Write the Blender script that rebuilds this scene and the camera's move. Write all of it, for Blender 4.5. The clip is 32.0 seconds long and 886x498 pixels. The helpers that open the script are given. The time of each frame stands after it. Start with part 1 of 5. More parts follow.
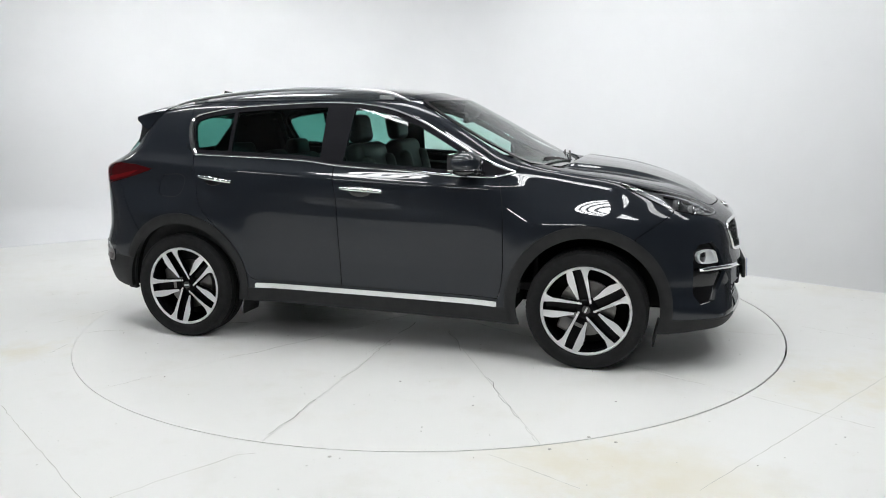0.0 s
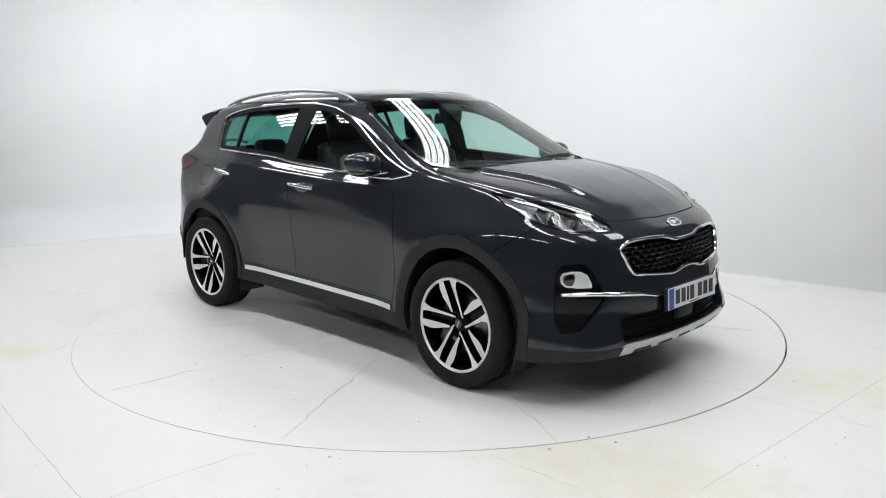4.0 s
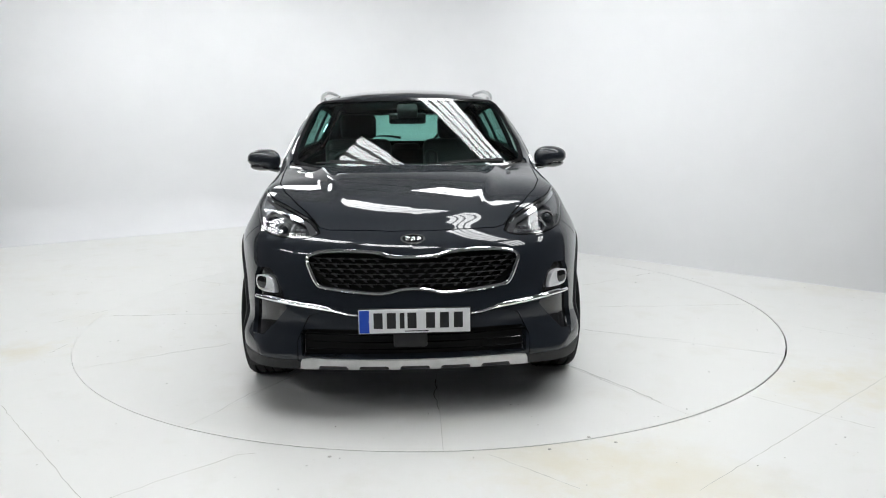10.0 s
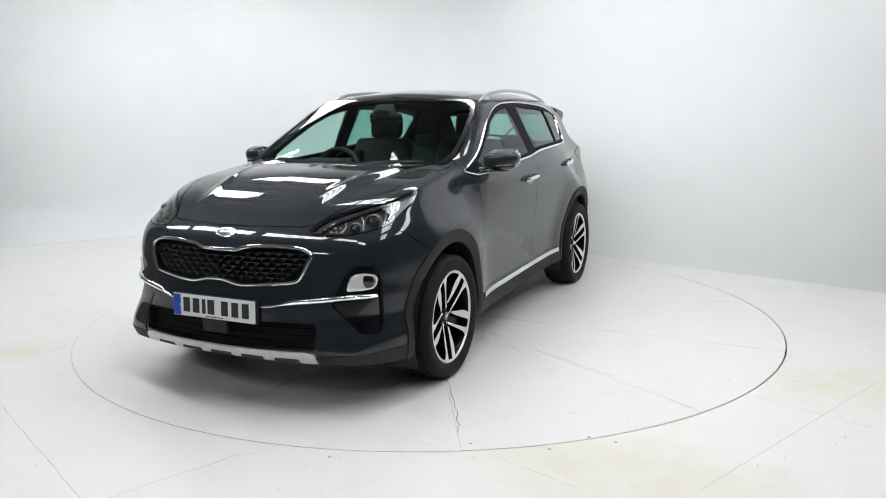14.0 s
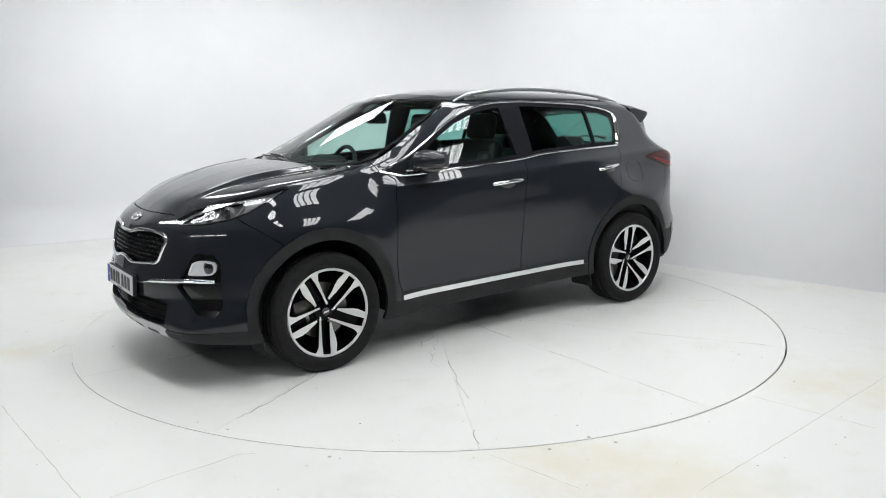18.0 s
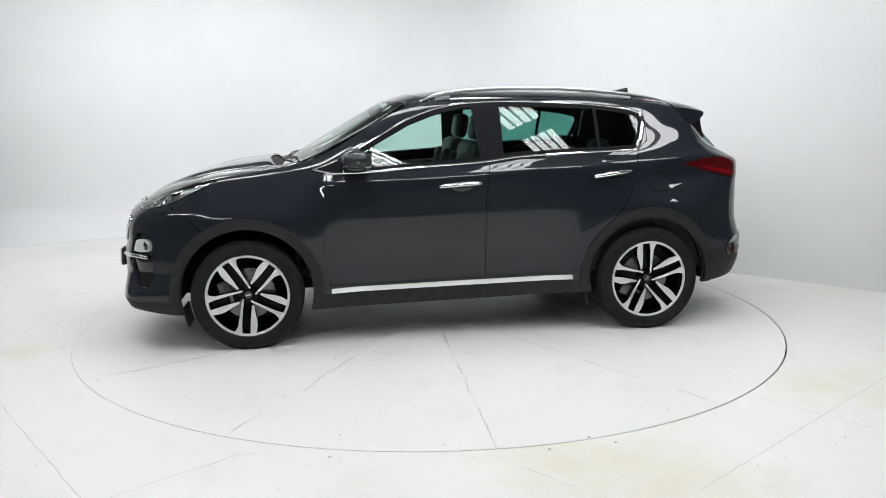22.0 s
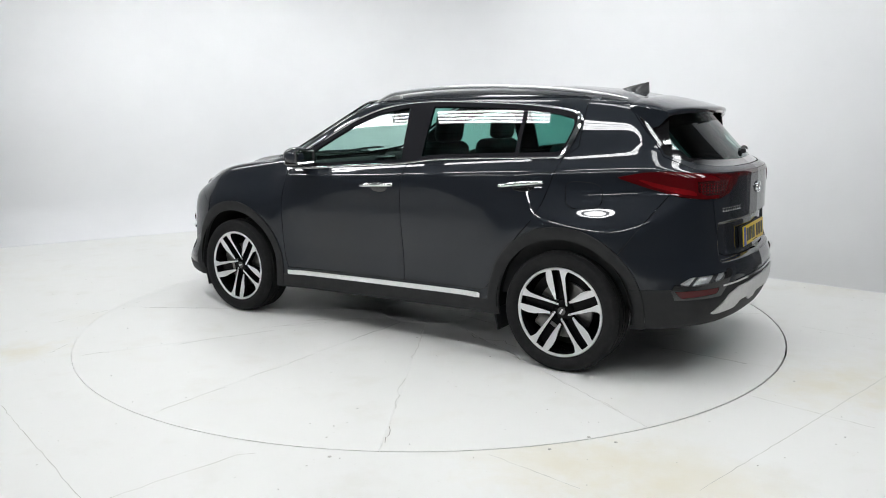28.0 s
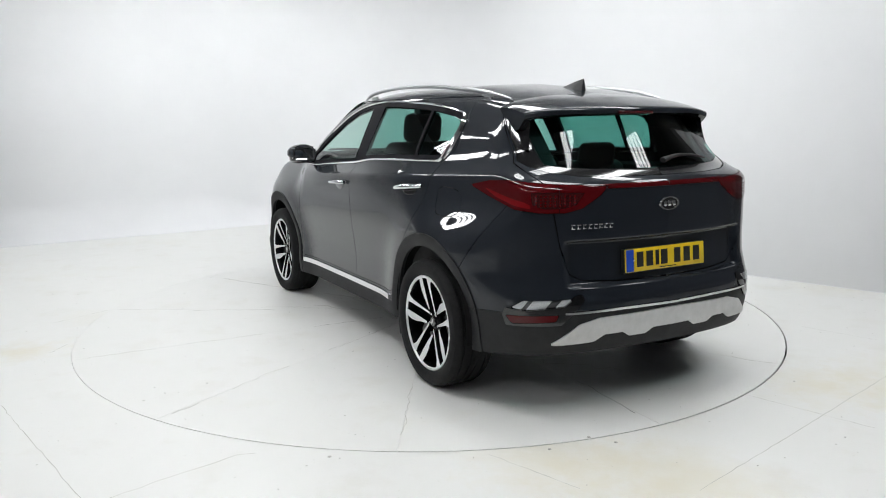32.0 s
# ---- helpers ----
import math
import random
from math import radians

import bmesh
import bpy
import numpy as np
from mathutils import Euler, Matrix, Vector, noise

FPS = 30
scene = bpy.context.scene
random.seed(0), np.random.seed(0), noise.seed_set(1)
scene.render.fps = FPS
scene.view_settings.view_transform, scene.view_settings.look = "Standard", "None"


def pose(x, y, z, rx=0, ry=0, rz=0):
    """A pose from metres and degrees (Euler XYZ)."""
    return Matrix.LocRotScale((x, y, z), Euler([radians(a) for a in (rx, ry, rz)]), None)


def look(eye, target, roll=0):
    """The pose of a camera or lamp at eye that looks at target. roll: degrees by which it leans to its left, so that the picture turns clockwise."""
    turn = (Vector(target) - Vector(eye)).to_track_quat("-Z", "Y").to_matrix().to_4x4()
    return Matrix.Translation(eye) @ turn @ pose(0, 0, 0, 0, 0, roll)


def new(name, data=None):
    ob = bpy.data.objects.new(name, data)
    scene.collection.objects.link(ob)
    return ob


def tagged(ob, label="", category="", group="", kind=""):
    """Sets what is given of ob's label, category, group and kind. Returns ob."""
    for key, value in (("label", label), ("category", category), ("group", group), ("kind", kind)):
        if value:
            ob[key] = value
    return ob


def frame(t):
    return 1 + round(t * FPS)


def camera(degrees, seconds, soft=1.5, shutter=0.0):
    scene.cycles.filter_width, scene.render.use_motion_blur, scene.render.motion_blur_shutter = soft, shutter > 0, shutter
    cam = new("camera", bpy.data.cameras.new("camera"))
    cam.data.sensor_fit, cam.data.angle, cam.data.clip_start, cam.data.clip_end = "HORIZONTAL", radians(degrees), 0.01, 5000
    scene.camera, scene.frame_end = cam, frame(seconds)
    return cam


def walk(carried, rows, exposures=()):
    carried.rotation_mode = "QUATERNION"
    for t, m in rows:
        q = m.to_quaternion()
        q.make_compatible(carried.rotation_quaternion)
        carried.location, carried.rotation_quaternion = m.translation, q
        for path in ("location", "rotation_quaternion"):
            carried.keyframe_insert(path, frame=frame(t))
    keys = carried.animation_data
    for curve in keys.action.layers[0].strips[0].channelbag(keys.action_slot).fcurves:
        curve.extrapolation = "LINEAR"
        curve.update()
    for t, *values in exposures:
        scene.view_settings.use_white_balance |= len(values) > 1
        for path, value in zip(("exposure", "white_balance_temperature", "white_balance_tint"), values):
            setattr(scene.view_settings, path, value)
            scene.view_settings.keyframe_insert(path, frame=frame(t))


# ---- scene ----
# ---- camera ----
EYE = Vector((0, -5.6457, 1.4755))
AIM = EYE + Vector((0.016789, 0.984402, -0.175122))
cam = camera(60.10, 32.0, 1.0)
VIEW = look(EYE, AIM, -0.517)
walk(cam, [(0.0, VIEW), (32.0, VIEW)])

# ---- light ----
world = bpy.data.worlds.new("world")
scene.world = world
world.use_nodes = True
world.node_tree.nodes["Background"].inputs[0].default_value = (0.8, 0.85, 0.9, 1)
world.node_tree.nodes["Background"].inputs[1].default_value = 0.02
scene.view_settings.exposure = 0.0
TUBE_POWER = 12.8

# the car on its turntable: turn in degrees at a time, and where the car stands on the disc
TURN_START, TURN_RATE = -17.55, -7.0347
CAR_X, CAR_Y = -0.0682, -0.1567


# ---- materials ----
def material(name, color=(0.5, 0.5, 0.5), rough=0.5, metal=0.0, coat=0.0, coat_rough=0.03, spec=0.5):
    m = bpy.data.materials.new(name)
    m.use_nodes = True
    b = m.node_tree.nodes["Principled BSDF"]
    b.inputs["Base Color"].default_value = (*color, 1)
    b.inputs["Roughness"].default_value = rough
    b.inputs["Metallic"].default_value = metal
    b.inputs["Coat Weight"].default_value = coat
    b.inputs["Coat Roughness"].default_value = coat_rough
    b.inputs["Specular IOR Level"].default_value = spec
    return m


def node(m, kind, **values):
    n = m.node_tree.nodes.new(kind)
    for key, value in values.items():
        n.inputs[key].default_value = value
    return n


def wire(m, a, out, b, into):
    m.node_tree.links.new(a.outputs[out], b.inputs[into])


def mottle(m, dark, light, scale, detail=6.0, low=0.35, high=0.65, coords="Object"):
    """Colour that wanders between two tones."""
    c = m.node_tree.nodes.new("ShaderNodeTexCoord")
    n = node(m, "ShaderNodeTexNoise", Scale=scale, Detail=detail, Roughness=0.62)
    ramp = m.node_tree.nodes.new("ShaderNodeValToRGB")
    ramp.color_ramp.elements[0].color, ramp.color_ramp.elements[1].color = (*dark, 1), (*light, 1)
    ramp.color_ramp.elements[0].position, ramp.color_ramp.elements[1].position = low, high
    wire(m, c, coords, n, "Vector")
    wire(m, n, 0, ramp, "Fac")
    wire(m, ramp, 0, m.node_tree.nodes["Principled BSDF"], "Base Color")
    return c, n, ramp


def grain(m, scale, strength, distance=0.002):
    """Fine relief."""
    c = m.node_tree.nodes.new("ShaderNodeTexCoord")
    n = node(m, "ShaderNodeTexNoise", Scale=scale, Detail=4.0)
    b = node(m, "ShaderNodeBump", Strength=strength, Distance=distance)
    wire(m, c, "Object", n, "Vector")
    wire(m, n, 0, b, "Height")
    wire(m, b, 0, m.node_tree.nodes["Principled BSDF"], "Normal")


def thin_glass(name, tint, base=0.055):
    """A thin tinted pane: what passes is tinted, the rest mirrors, more so at a slant."""
    m = bpy.data.materials.new(name)
    m.use_nodes = True
    t = m.node_tree
    t.nodes.remove(t.nodes["Principled BSDF"])
    through_it, gloss, mix = node(m, "ShaderNodeBsdfTransparent", Color=(*tint, 1)), node(m, "ShaderNodeBsdfGlossy", Roughness=0.0), node(m, "ShaderNodeMixShader")
    slant = node(m, "ShaderNodeLayerWeight", Blend=0.5)
    power, scale = t.nodes.new("ShaderNodeMath"), t.nodes.new("ShaderNodeMath")
    power.operation, scale.operation = "POWER", "MULTIPLY_ADD"
    power.inputs[1].default_value, scale.inputs[1].default_value, scale.inputs[2].default_value = 5.0, 1 - base, base
    wire(m, slant, "Facing", power, 0)
    wire(m, power, 0, scale, 0)
    wire(m, scale, 0, mix, 0)
    wire(m, through_it, 0, mix, 1)
    wire(m, gloss, 0, mix, 2)
    wire(m, mix, 0, t.nodes["Material Output"], "Surface")
    return m


def glow(name, color, strength):
    m = bpy.data.materials.new(name)
    m.use_nodes = True
    b = m.node_tree.nodes["Principled BSDF"]
    b.inputs["Base Color"].default_value = (0.8, 0.8, 0.8, 1)
    b.inputs["Emission Color"].default_value = (*color, 1)
    b.inputs["Emission Strength"].default_value = strength
    return m


PAINT = material("metallic_blue_grey_paint", (0.010, 0.0125, 0.0175), 0.5, 0.0, 1.0, 0.004, spec=0.08)
mottle(PAINT, (0.0090, 0.0117, 0.0163), (0.0138, 0.0176, 0.0238), 900, 2.0)
PLASTIC = material("black_textured_plastic", (0.028, 0.029, 0.031), 0.62, spec=0.35)
mottle(PLASTIC, (0.013, 0.0135, 0.0145), (0.020, 0.0205, 0.0215), 14)
grain(PLASTIC, 900, 0.25, 0.0006)
GLOSS = material("gloss_black_trim", (0.006, 0.006, 0.007), 0.12, coat=1.0)
PILLAR = material("black_pillar_film", (0.012, 0.012, 0.0145), 0.6, spec=0.05)
AERIAL = material("black_aerial_shell", (0.008, 0.008, 0.009), 0.3, spec=0.4)
CHROME = material("chrome", (0.82, 0.83, 0.84), 0.09, 1.0)
SATIN = material("satin_aluminium", (0.62, 0.63, 0.64), 0.3, 1.0)
SILVER = material("silver_painted_plastic", (0.62, 0.62, 0.62), 0.42, 0.2)
mottle(SILVER, (0.58, 0.58, 0.58), (0.65, 0.65, 0.65), 20)
RUBBER = material("tyre_rubber", (0.007, 0.007, 0.0075), 0.72, spec=0.25)
mottle(RUBBER, (0.008, 0.008, 0.0083), (0.013, 0.013, 0.0135), 25)
DARK = material("dark_cavity", (0.016, 0.016, 0.016), 0.9, spec=0.05)
TRIM_IN = material("black_cabin_trim", (0.018, 0.018, 0.019), 0.7, spec=0.3)
mottle(TRIM_IN, (0.014, 0.014, 0.015), (0.024, 0.024, 0.025), 18)
LEATHER = material("black_leather", (0.014, 0.014, 0.015), 0.5, spec=0.4)
grain(LEATHER, 220, 0.3, 0.001)
GLASS_CLEAR = thin_glass("pale_green_glass", (0.72, 0.90, 0.85))
GLASS_DARK = thin_glass("dark_green_privacy_glass", (0.28, 0.55, 0.50))
LENS = thin_glass("clear_lamp_lens", (0.88, 0.89, 0.9))
RED_LENS = material("red_lamp_lens", (0.070, 0.0025, 0.004), 0.05)
RED_BRIGHT = material("bright_red_light_guide", (0.17, 0.004, 0.006), 0.10)
RED_DEEP = material("deep_red_lamp_lens", (0.050, 0.002, 0.003), 0.12, coat=1.0)
RED_LENS.node_tree.nodes["Principled BSDF"].inputs["Specular IOR Level"].default_value = 0.5
DISC_STEEL = material("brake_steel", (0.20, 0.195, 0.19), 0.35, 1.0)
RIM_BLACK = material("rim_black_lacquer", (0.004, 0.004, 0.0045), 0.22, spec=0.12)
RIM_CUT = material("machined_rim_face", (0.78, 0.785, 0.79), 0.32, 0.35)
grain(RIM_CUT, 160, 0.05, 0.0005)
PLATE_WHITE = material("white_plate", (0.72, 0.73, 0.74), 0.35)
PLATE_YELLOW = material("yellow_plate", (0.78, 0.55, 0.02), 0.35)
PLATE_BLUE = material("blue_plate_band", (0.01, 0.06, 0.42), 0.35)
GRILLE_GREY = material("dark_grey_grille_plastic", (0.045, 0.046, 0.048), 0.22, spec=0.5)
MIRROR = material("mirror_glass", (0.8, 0.82, 0.82), 0.02, 1.0)
LAMP_DARK = material("black_lamp_housing", (0.022, 0.022, 0.024), 0.35)
LAMP_GREY = material("lamp_housing_grey", (0.12, 0.12, 0.124), 0.3, 0.3)
FOG_SILVER = material("bright_silver_plastic", (0.82, 0.83, 0.84), 0.35, 0.1)
LAMP_SILVER = material("lamp_reflector_silver", (0.27, 0.275, 0.285), 0.24, 0.4)
PROJECTOR = material("projector_glass", (0.05, 0.055, 0.06), 0.05, 0.3, coat=1.0)
INK = material("black_ink", (0.012, 0.012, 0.013), 0.4)
WALL_WHITE = material("white_wall_paint", (0.84, 0.845, 0.855), 0.55, spec=0.3)
mottle(WALL_WHITE, (0.83, 0.835, 0.845), (0.86, 0.865, 0.875), 0.9)
FLOOR_WHITE = material("white_floor_paint", (0.82, 0.82, 0.785), 0.32, spec=0.4)
DISC_WHITE = material("white_turntable_paint", (0.82, 0.82, 0.785), 0.32, spec=0.4)
GAP = material("filled_joint", (0.36, 0.35, 0.32), 0.9)
CRACK_DARK = material("dark_crack", (0.20, 0.19, 0.165), 0.9)
CRACK = material("grey_crack", (0.50, 0.49, 0.455), 0.9)
CEILING = material("grey_ceiling_sheet", (0.14, 0.14, 0.144), 0.7)
BACK_DARK = material("grey_hall_wall", (0.085, 0.085, 0.088), 0.8)
mottle(BACK_DARK, (0.07, 0.07, 0.072), (0.10, 0.10, 0.104), 0.8)
HALL_FLOOR = material("bare_concrete", (0.10, 0.10, 0.098), 0.6)
mottle(HALL_FLOOR, (0.15, 0.15, 0.147), (0.21, 0.21, 0.205), 3)
LAMP_CASE = material("grey_lamp_case", (0.16, 0.16, 0.165), 0.6)
TUBE = glow("fluorescent_tube", (0.97, 0.99, 1.0), TUBE_POWER)
TUBE_SLIM = glow("slim_fluorescent_tube", (0.97, 0.99, 1.0), TUBE_POWER * 2.1)


def floor_paint(m, seed, stains=()):
    """White floor paint with ochre stains, scuffs and dust at two scales."""
    t = m.node_tree
    b = t.nodes["Principled BSDF"]
    c = t.nodes.new("ShaderNodeTexCoord")
    shift = t.nodes.new("ShaderNodeMapping")
    shift.inputs["Location"].default_value = (seed, seed * 1.7, 0)
    wire(m, c, "Object", shift, "Vector")
    color = (0.76, 0.76, 0.74, 1)
    last = None
    for scale, low, high, tone, weight, detail in ((0.55, 0.56, 0.74, (0.68, 0.65, 0.55, 1), 0.6, 5.0), (2.6, 0.56, 0.72, (0.66, 0.645, 0.59, 1), 0.4, 7.0),
                                            (45.0, 0.70, 0.76, (0.50, 0.48, 0.43, 1), 0.3, 2.0)):
        n = node(m, "ShaderNodeTexNoise", Scale=scale, Detail=detail, Roughness=0.6)
        wire(m, shift, 0, n, "Vector")
        r = node(m, "ShaderNodeMapRange")
        r.inputs["From Min"].default_value, r.inputs["From Max"].default_value, r.inputs["To Max"].default_value = low, high, weight
        wire(m, n, 0, r, 0)
        mix = t.nodes.new("ShaderNodeMix")
        mix.data_type = "RGBA"
        mix.inputs[6].default_value, mix.inputs[7].default_value = color, tone
        wire(m, r, 0, mix, 0)
        if last:
            wire(m, last, 2, mix, 6)
        last = mix
    for x, y, far in stains:
        spot = node(m, "ShaderNodeVectorMath", )
        spot.operation = "DISTANCE"
        spot.inputs[1].default_value = (x, y, 0)
        wire(m, c, "Object", spot, 0)
        n = node(m, "ShaderNodeTexNoise", Scale=6.0, Detail=8.0, Roughness=0.7)
        wire(m, c, "Object", n, "Vector")
        wob = node(m, "ShaderNodeMath")
        wob.operation = "MULTIPLY_ADD"
        wob.inputs[1].default_value = 0.9
        wire(m, n, 0, wob, 0)
        wire(m, spot, "Value", wob, 2)
        r = node(m, "ShaderNodeMapRange")
        r.inputs["From Min"].default_value, r.inputs["From Max"].default_value = far + 0.55, 0.42
        r.inputs["To Min"].default_value, r.inputs["To Max"].default_value = 0.0, 0.55
        wire(m, wob, 0, r, 0)
        mix = t.nodes.new("ShaderNodeMix")
        mix.data_type = "RGBA"
        mix.inputs[7].default_value = (0.68, 0.63, 0.49, 1)
        wire(m, r, 0, mix, 0)
        wire(m, last, 2, mix, 6)
        last = mix
    wire(m, last, 2, b, "Base Color")
    n = node(m, "ShaderNodeTexNoise", Scale=7.0, Detail=6.0)
    wire(m, shift, 0, n, "Vector")
    r = node(m, "ShaderNodeMapRange")
    r.inputs["To Min"].default_value, r.inputs["To Max"].default_value = 0.28, 0.5
    wire(m, n, 0, r, 0)
    wire(m, r, 0, b, "Roughness")
    bump = node(m, "ShaderNodeBump", Strength=0.15, Distance=0.003)
    wire(m, n, 0, bump, "Height")
    wire(m, bump, 0, b, "Normal")


floor_paint(FLOOR_WHITE, 3.1, ((0.55, -2.62, 0.35), (0.95, -2.85, 0.4), (2.15, -1.72, 0.35), (2.7, -1.75, 0.5), (-2.6, -0.9, 0.2)))
floor_paint(DISC_WHITE, 7.7)


# ---- mesh helpers ----
def mesh_object(name, verts, faces, mat, parent=None, label="", smooth=False, normals=None, mats=None):
    me = bpy.data.meshes.new(name)
    me.from_pydata([tuple(v) for v in verts], [], [tuple(int(i) for i in f) for f in faces])
    for m in (mat if isinstance(mat, (list, tuple)) else [mat]):
        me.materials.append(m)
    if smooth:
        me.polygons.foreach_set("use_smooth", [True] * len(me.polygons))
    if mats is not None:
        me.polygons.foreach_set("material_index", [int(i) for i in mats])
    me.update()
    if normals is not None:
        me.normals_split_custom_set_from_vertices([tuple(n) for n in normals])
    ob = new(name, me)
    ob.parent = parent
    if label:
        ob["label"] = label
    return ob


def part(name, bm, mat, parent, label="", smooth=True, angle=35):
    """A bmesh as one mesh under a thing or a part."""
    bmesh.ops.recalc_face_normals(bm, faces=bm.faces)
    me = bpy.data.meshes.new(name)
    for f in bm.faces:
        f.smooth = smooth
    for e in bm.edges:
        if len(e.link_faces) == 2 and e.calc_face_angle(0) > radians(angle):
            e.smooth = False
    bm.to_mesh(me)
    bm.free()
    for m in (mat if isinstance(mat, (list, tuple)) else [mat]):
        me.materials.append(m)
    ob = new(name, me)
    ob.parent = parent
    if label:
        ob["label"] = label
    return ob


def add_box(bm, size, place, turn=(0, 0, 0), bevel=0.0, segments=2):
    made = bmesh.ops.create_cube(bm, size=1, matrix=Matrix.LocRotScale(place, Euler([radians(a) for a in turn]), size))
    if bevel:
        edges = list({e for v in made["verts"] for e in v.link_edges})
        bmesh.ops.bevel(bm, geom=edges, offset=bevel, segments=segments, affect="EDGES", profile=0.5)
    return bm


def add_lathe(bm, profile, axis_point=(0, 0, 0), steps=64, closed=False):
    """Turn (radius, y) pairs round the y axis."""
    rings = []
    for r, y in profile:
        ring = [bm.verts.new((axis_point[0] + r * math.cos(2 * math.pi * i / steps), axis_point[1] + y, axis_point[2] + r * math.sin(2 * math.pi * i / steps))) for i in range(steps)]
        rings.append(ring)
    pairs = list(zip(rings, rings[1:])) + ([(rings[-1], rings[0])] if closed else [])
    for a, b in pairs:
        for i in range(steps):
            bm.faces.new((a[i], a[(i + 1) % steps], b[(i + 1) % steps], b[i]))
    return bm


def add_tube(bm, path, radius, sides=10, squash=1.0, up=(0, 0, 1)):
    """A round bar along a path of points; radius may be a list."""
    path = [Vector(p) for p in path]
    rad = radius if isinstance(radius, (list, tuple)) else [radius] * len(path)
    rings = []
    for i, p in enumerate(path):
        d = (path[min(i + 1, len(path) - 1)] - path[max(i - 1, 0)]).normalized()
        s = d.cross(Vector(up))
        s = s.normalized() if s.length > 1e-6 else Vector((1, 0, 0))
        u = s.cross(d).normalized()
        rings.append([bm.verts.new(p + rad[i] * (math.cos(2 * math.pi * k / sides) * s + squash * math.sin(2 * math.pi * k / sides) * u)) for k in range(sides)])
    for a, b in zip(rings, rings[1:]):
        for k in range(sides):
            bm.faces.new((a[k], a[(k + 1) % sides], b[(k + 1) % sides], b[k]))
    bm.faces.new(rings[0])
    bm.faces.new(rings[-1])
    return bm


def add_prism(bm, outline, y0, y1):
    """An (x, z) outline pushed out from y0 to y1."""
    a = [bm.verts.new((x, y0, z)) for x, z in outline]
    b = [bm.verts.new((x, y1, z)) for x, z in outline]
    bm.faces.new(a)
    bm.faces.new(b)
    n = len(a)
    for i in range(n):
        bm.faces.new((a[i], a[(i + 1) % n], b[(i + 1) % n], b[i]))
    return bm


# ---- the car's outer skin: four smooth height fields, blended ----
def fine(points, lo, hi, soft, step=0.002):
    """A smooth curve through (u, value) pairs, sampled finely."""
    px = np.array([p[0] for p in points], float)
    py = np.array([p[1] for p in points], float)
    order = np.argsort(px)
    px, py = px[order], py[order]
    d = np.diff(py) / np.diff(px)
    m = np.zeros(len(px))
    m[0], m[-1] = d[0], d[-1]
    for i in range(1, len(px) - 1):
        if d[i - 1] * d[i] > 0:
            w1, w2 = 2 * (px[i + 1] - px[i]) + px[i] - px[i - 1], px[i + 1] - px[i] + 2 * (px[i] - px[i - 1])
            m[i] = (w1 + w2) / (w1 / d[i - 1] + w2 / d[i])
    pad = 4 * soft + step
    u = np.arange(lo - pad, hi + pad, step)
    i = np.clip(np.searchsorted(px, u, side="right") - 1, 0, len(px) - 2)
    h = px[i + 1] - px[i]
    s = (u - px[i]) / h
    v = ((2 * s**3 - 3 * s**2 + 1) * py[i] + (s**3 - 2 * s**2 + s) * h * m[i]
         + (3 * s**2 - 2 * s**3) * py[i + 1] + (s**3 - s**2) * h * m[i + 1])
    v = np.where(u < px[0], py[0] + (u - px[0]) * m[0], np.where(u > px[-1], py[-1] + (u - px[-1]) * m[-1], v))
    if soft > 0:
        n = int(4 * soft / step)
        k = np.exp(-0.5 * (np.arange(-n, n + 1) * step / soft) ** 2)
        v = np.convolve(np.pad(v, n, mode="edge"), k / k.sum(), mode="valid")
        u, v = u[n:-n], v[n:-n]
    return u, v


def at(curve, x):
    return np.interp(x, curve[0], curve[1])


AXLE, WHEEL_Z = 1.335, 0.345
TOP = fine([(2.32, 0.62), (2.22, 0.80), (2.15, 0.885), (2.05, 0.952), (1.9, 1.013), (1.7, 1.073), (1.45, 1.127), (1.22, 1.158), (1.10, 1.178),
            (0.95, 1.245), (0.9, 1.273), (0.735, 1.368), (0.52, 1.479), (0.35, 1.547), (0.15, 1.588), (-0.2, 1.612), (-0.6, 1.617),
            (-1.0, 1.605), (-1.4, 1.572), (-1.7, 1.53), (-1.95, 1.48), (-2.3, 1.38)], -2.4, 2.4, 0.016)
ROOF_RISE = fine([(2.4, 0), (1.05, 0), (0.735, 0.010), (0.52, 0.02), (0.35, 0.03), (0.15, 0.038), (-0.2, 0.040), (-0.6, 0.040), (-1.0, 0.041), (-1.4, 0.036), (-1.7, 0.022), (-1.95, 0.004), (-2.1, 0), (-2.4, 0)], -2.4, 2.4, 0.05)
CROWN_HOOD = fine([(0, 0), (0.3, 0.004), (0.5, 0.014), (0.65, 0.022), (0.77, 0.034), (0.85, 0.062), (0.93, 0.13), (1.1, 0.35)], 0, 1.2, 0.02)
CROWN_ROOF = fine([(0, 0), (0.3, 0.012), (0.45, 0.027), (0.58, 0.048), (0.7, 0.09), (0.85, 0.18), (1.1, 0.4)], 0, 1.2, 0.02)
SIDE = fine([(0.1, 0.80), (0.2, 0.86), (0.28, 0.874), (0.36, 0.880), (0.44, 0.879), (0.54, 0.882), (0.62, 0.890), (0.68, 0.898), (0.85, 0.915), (0.95, 0.9165),
             (1.03, 0.9145), (1.065, 0.912), (1.085, 0.907), (1.11, 0.889), (1.15, 0.861), (1.18, 0.845), (1.30, 0.792), (1.42, 0.732), (1.52, 0.682), (1.60, 0.625), (1.75, 0.48)], 0, 1.8, 0.005)
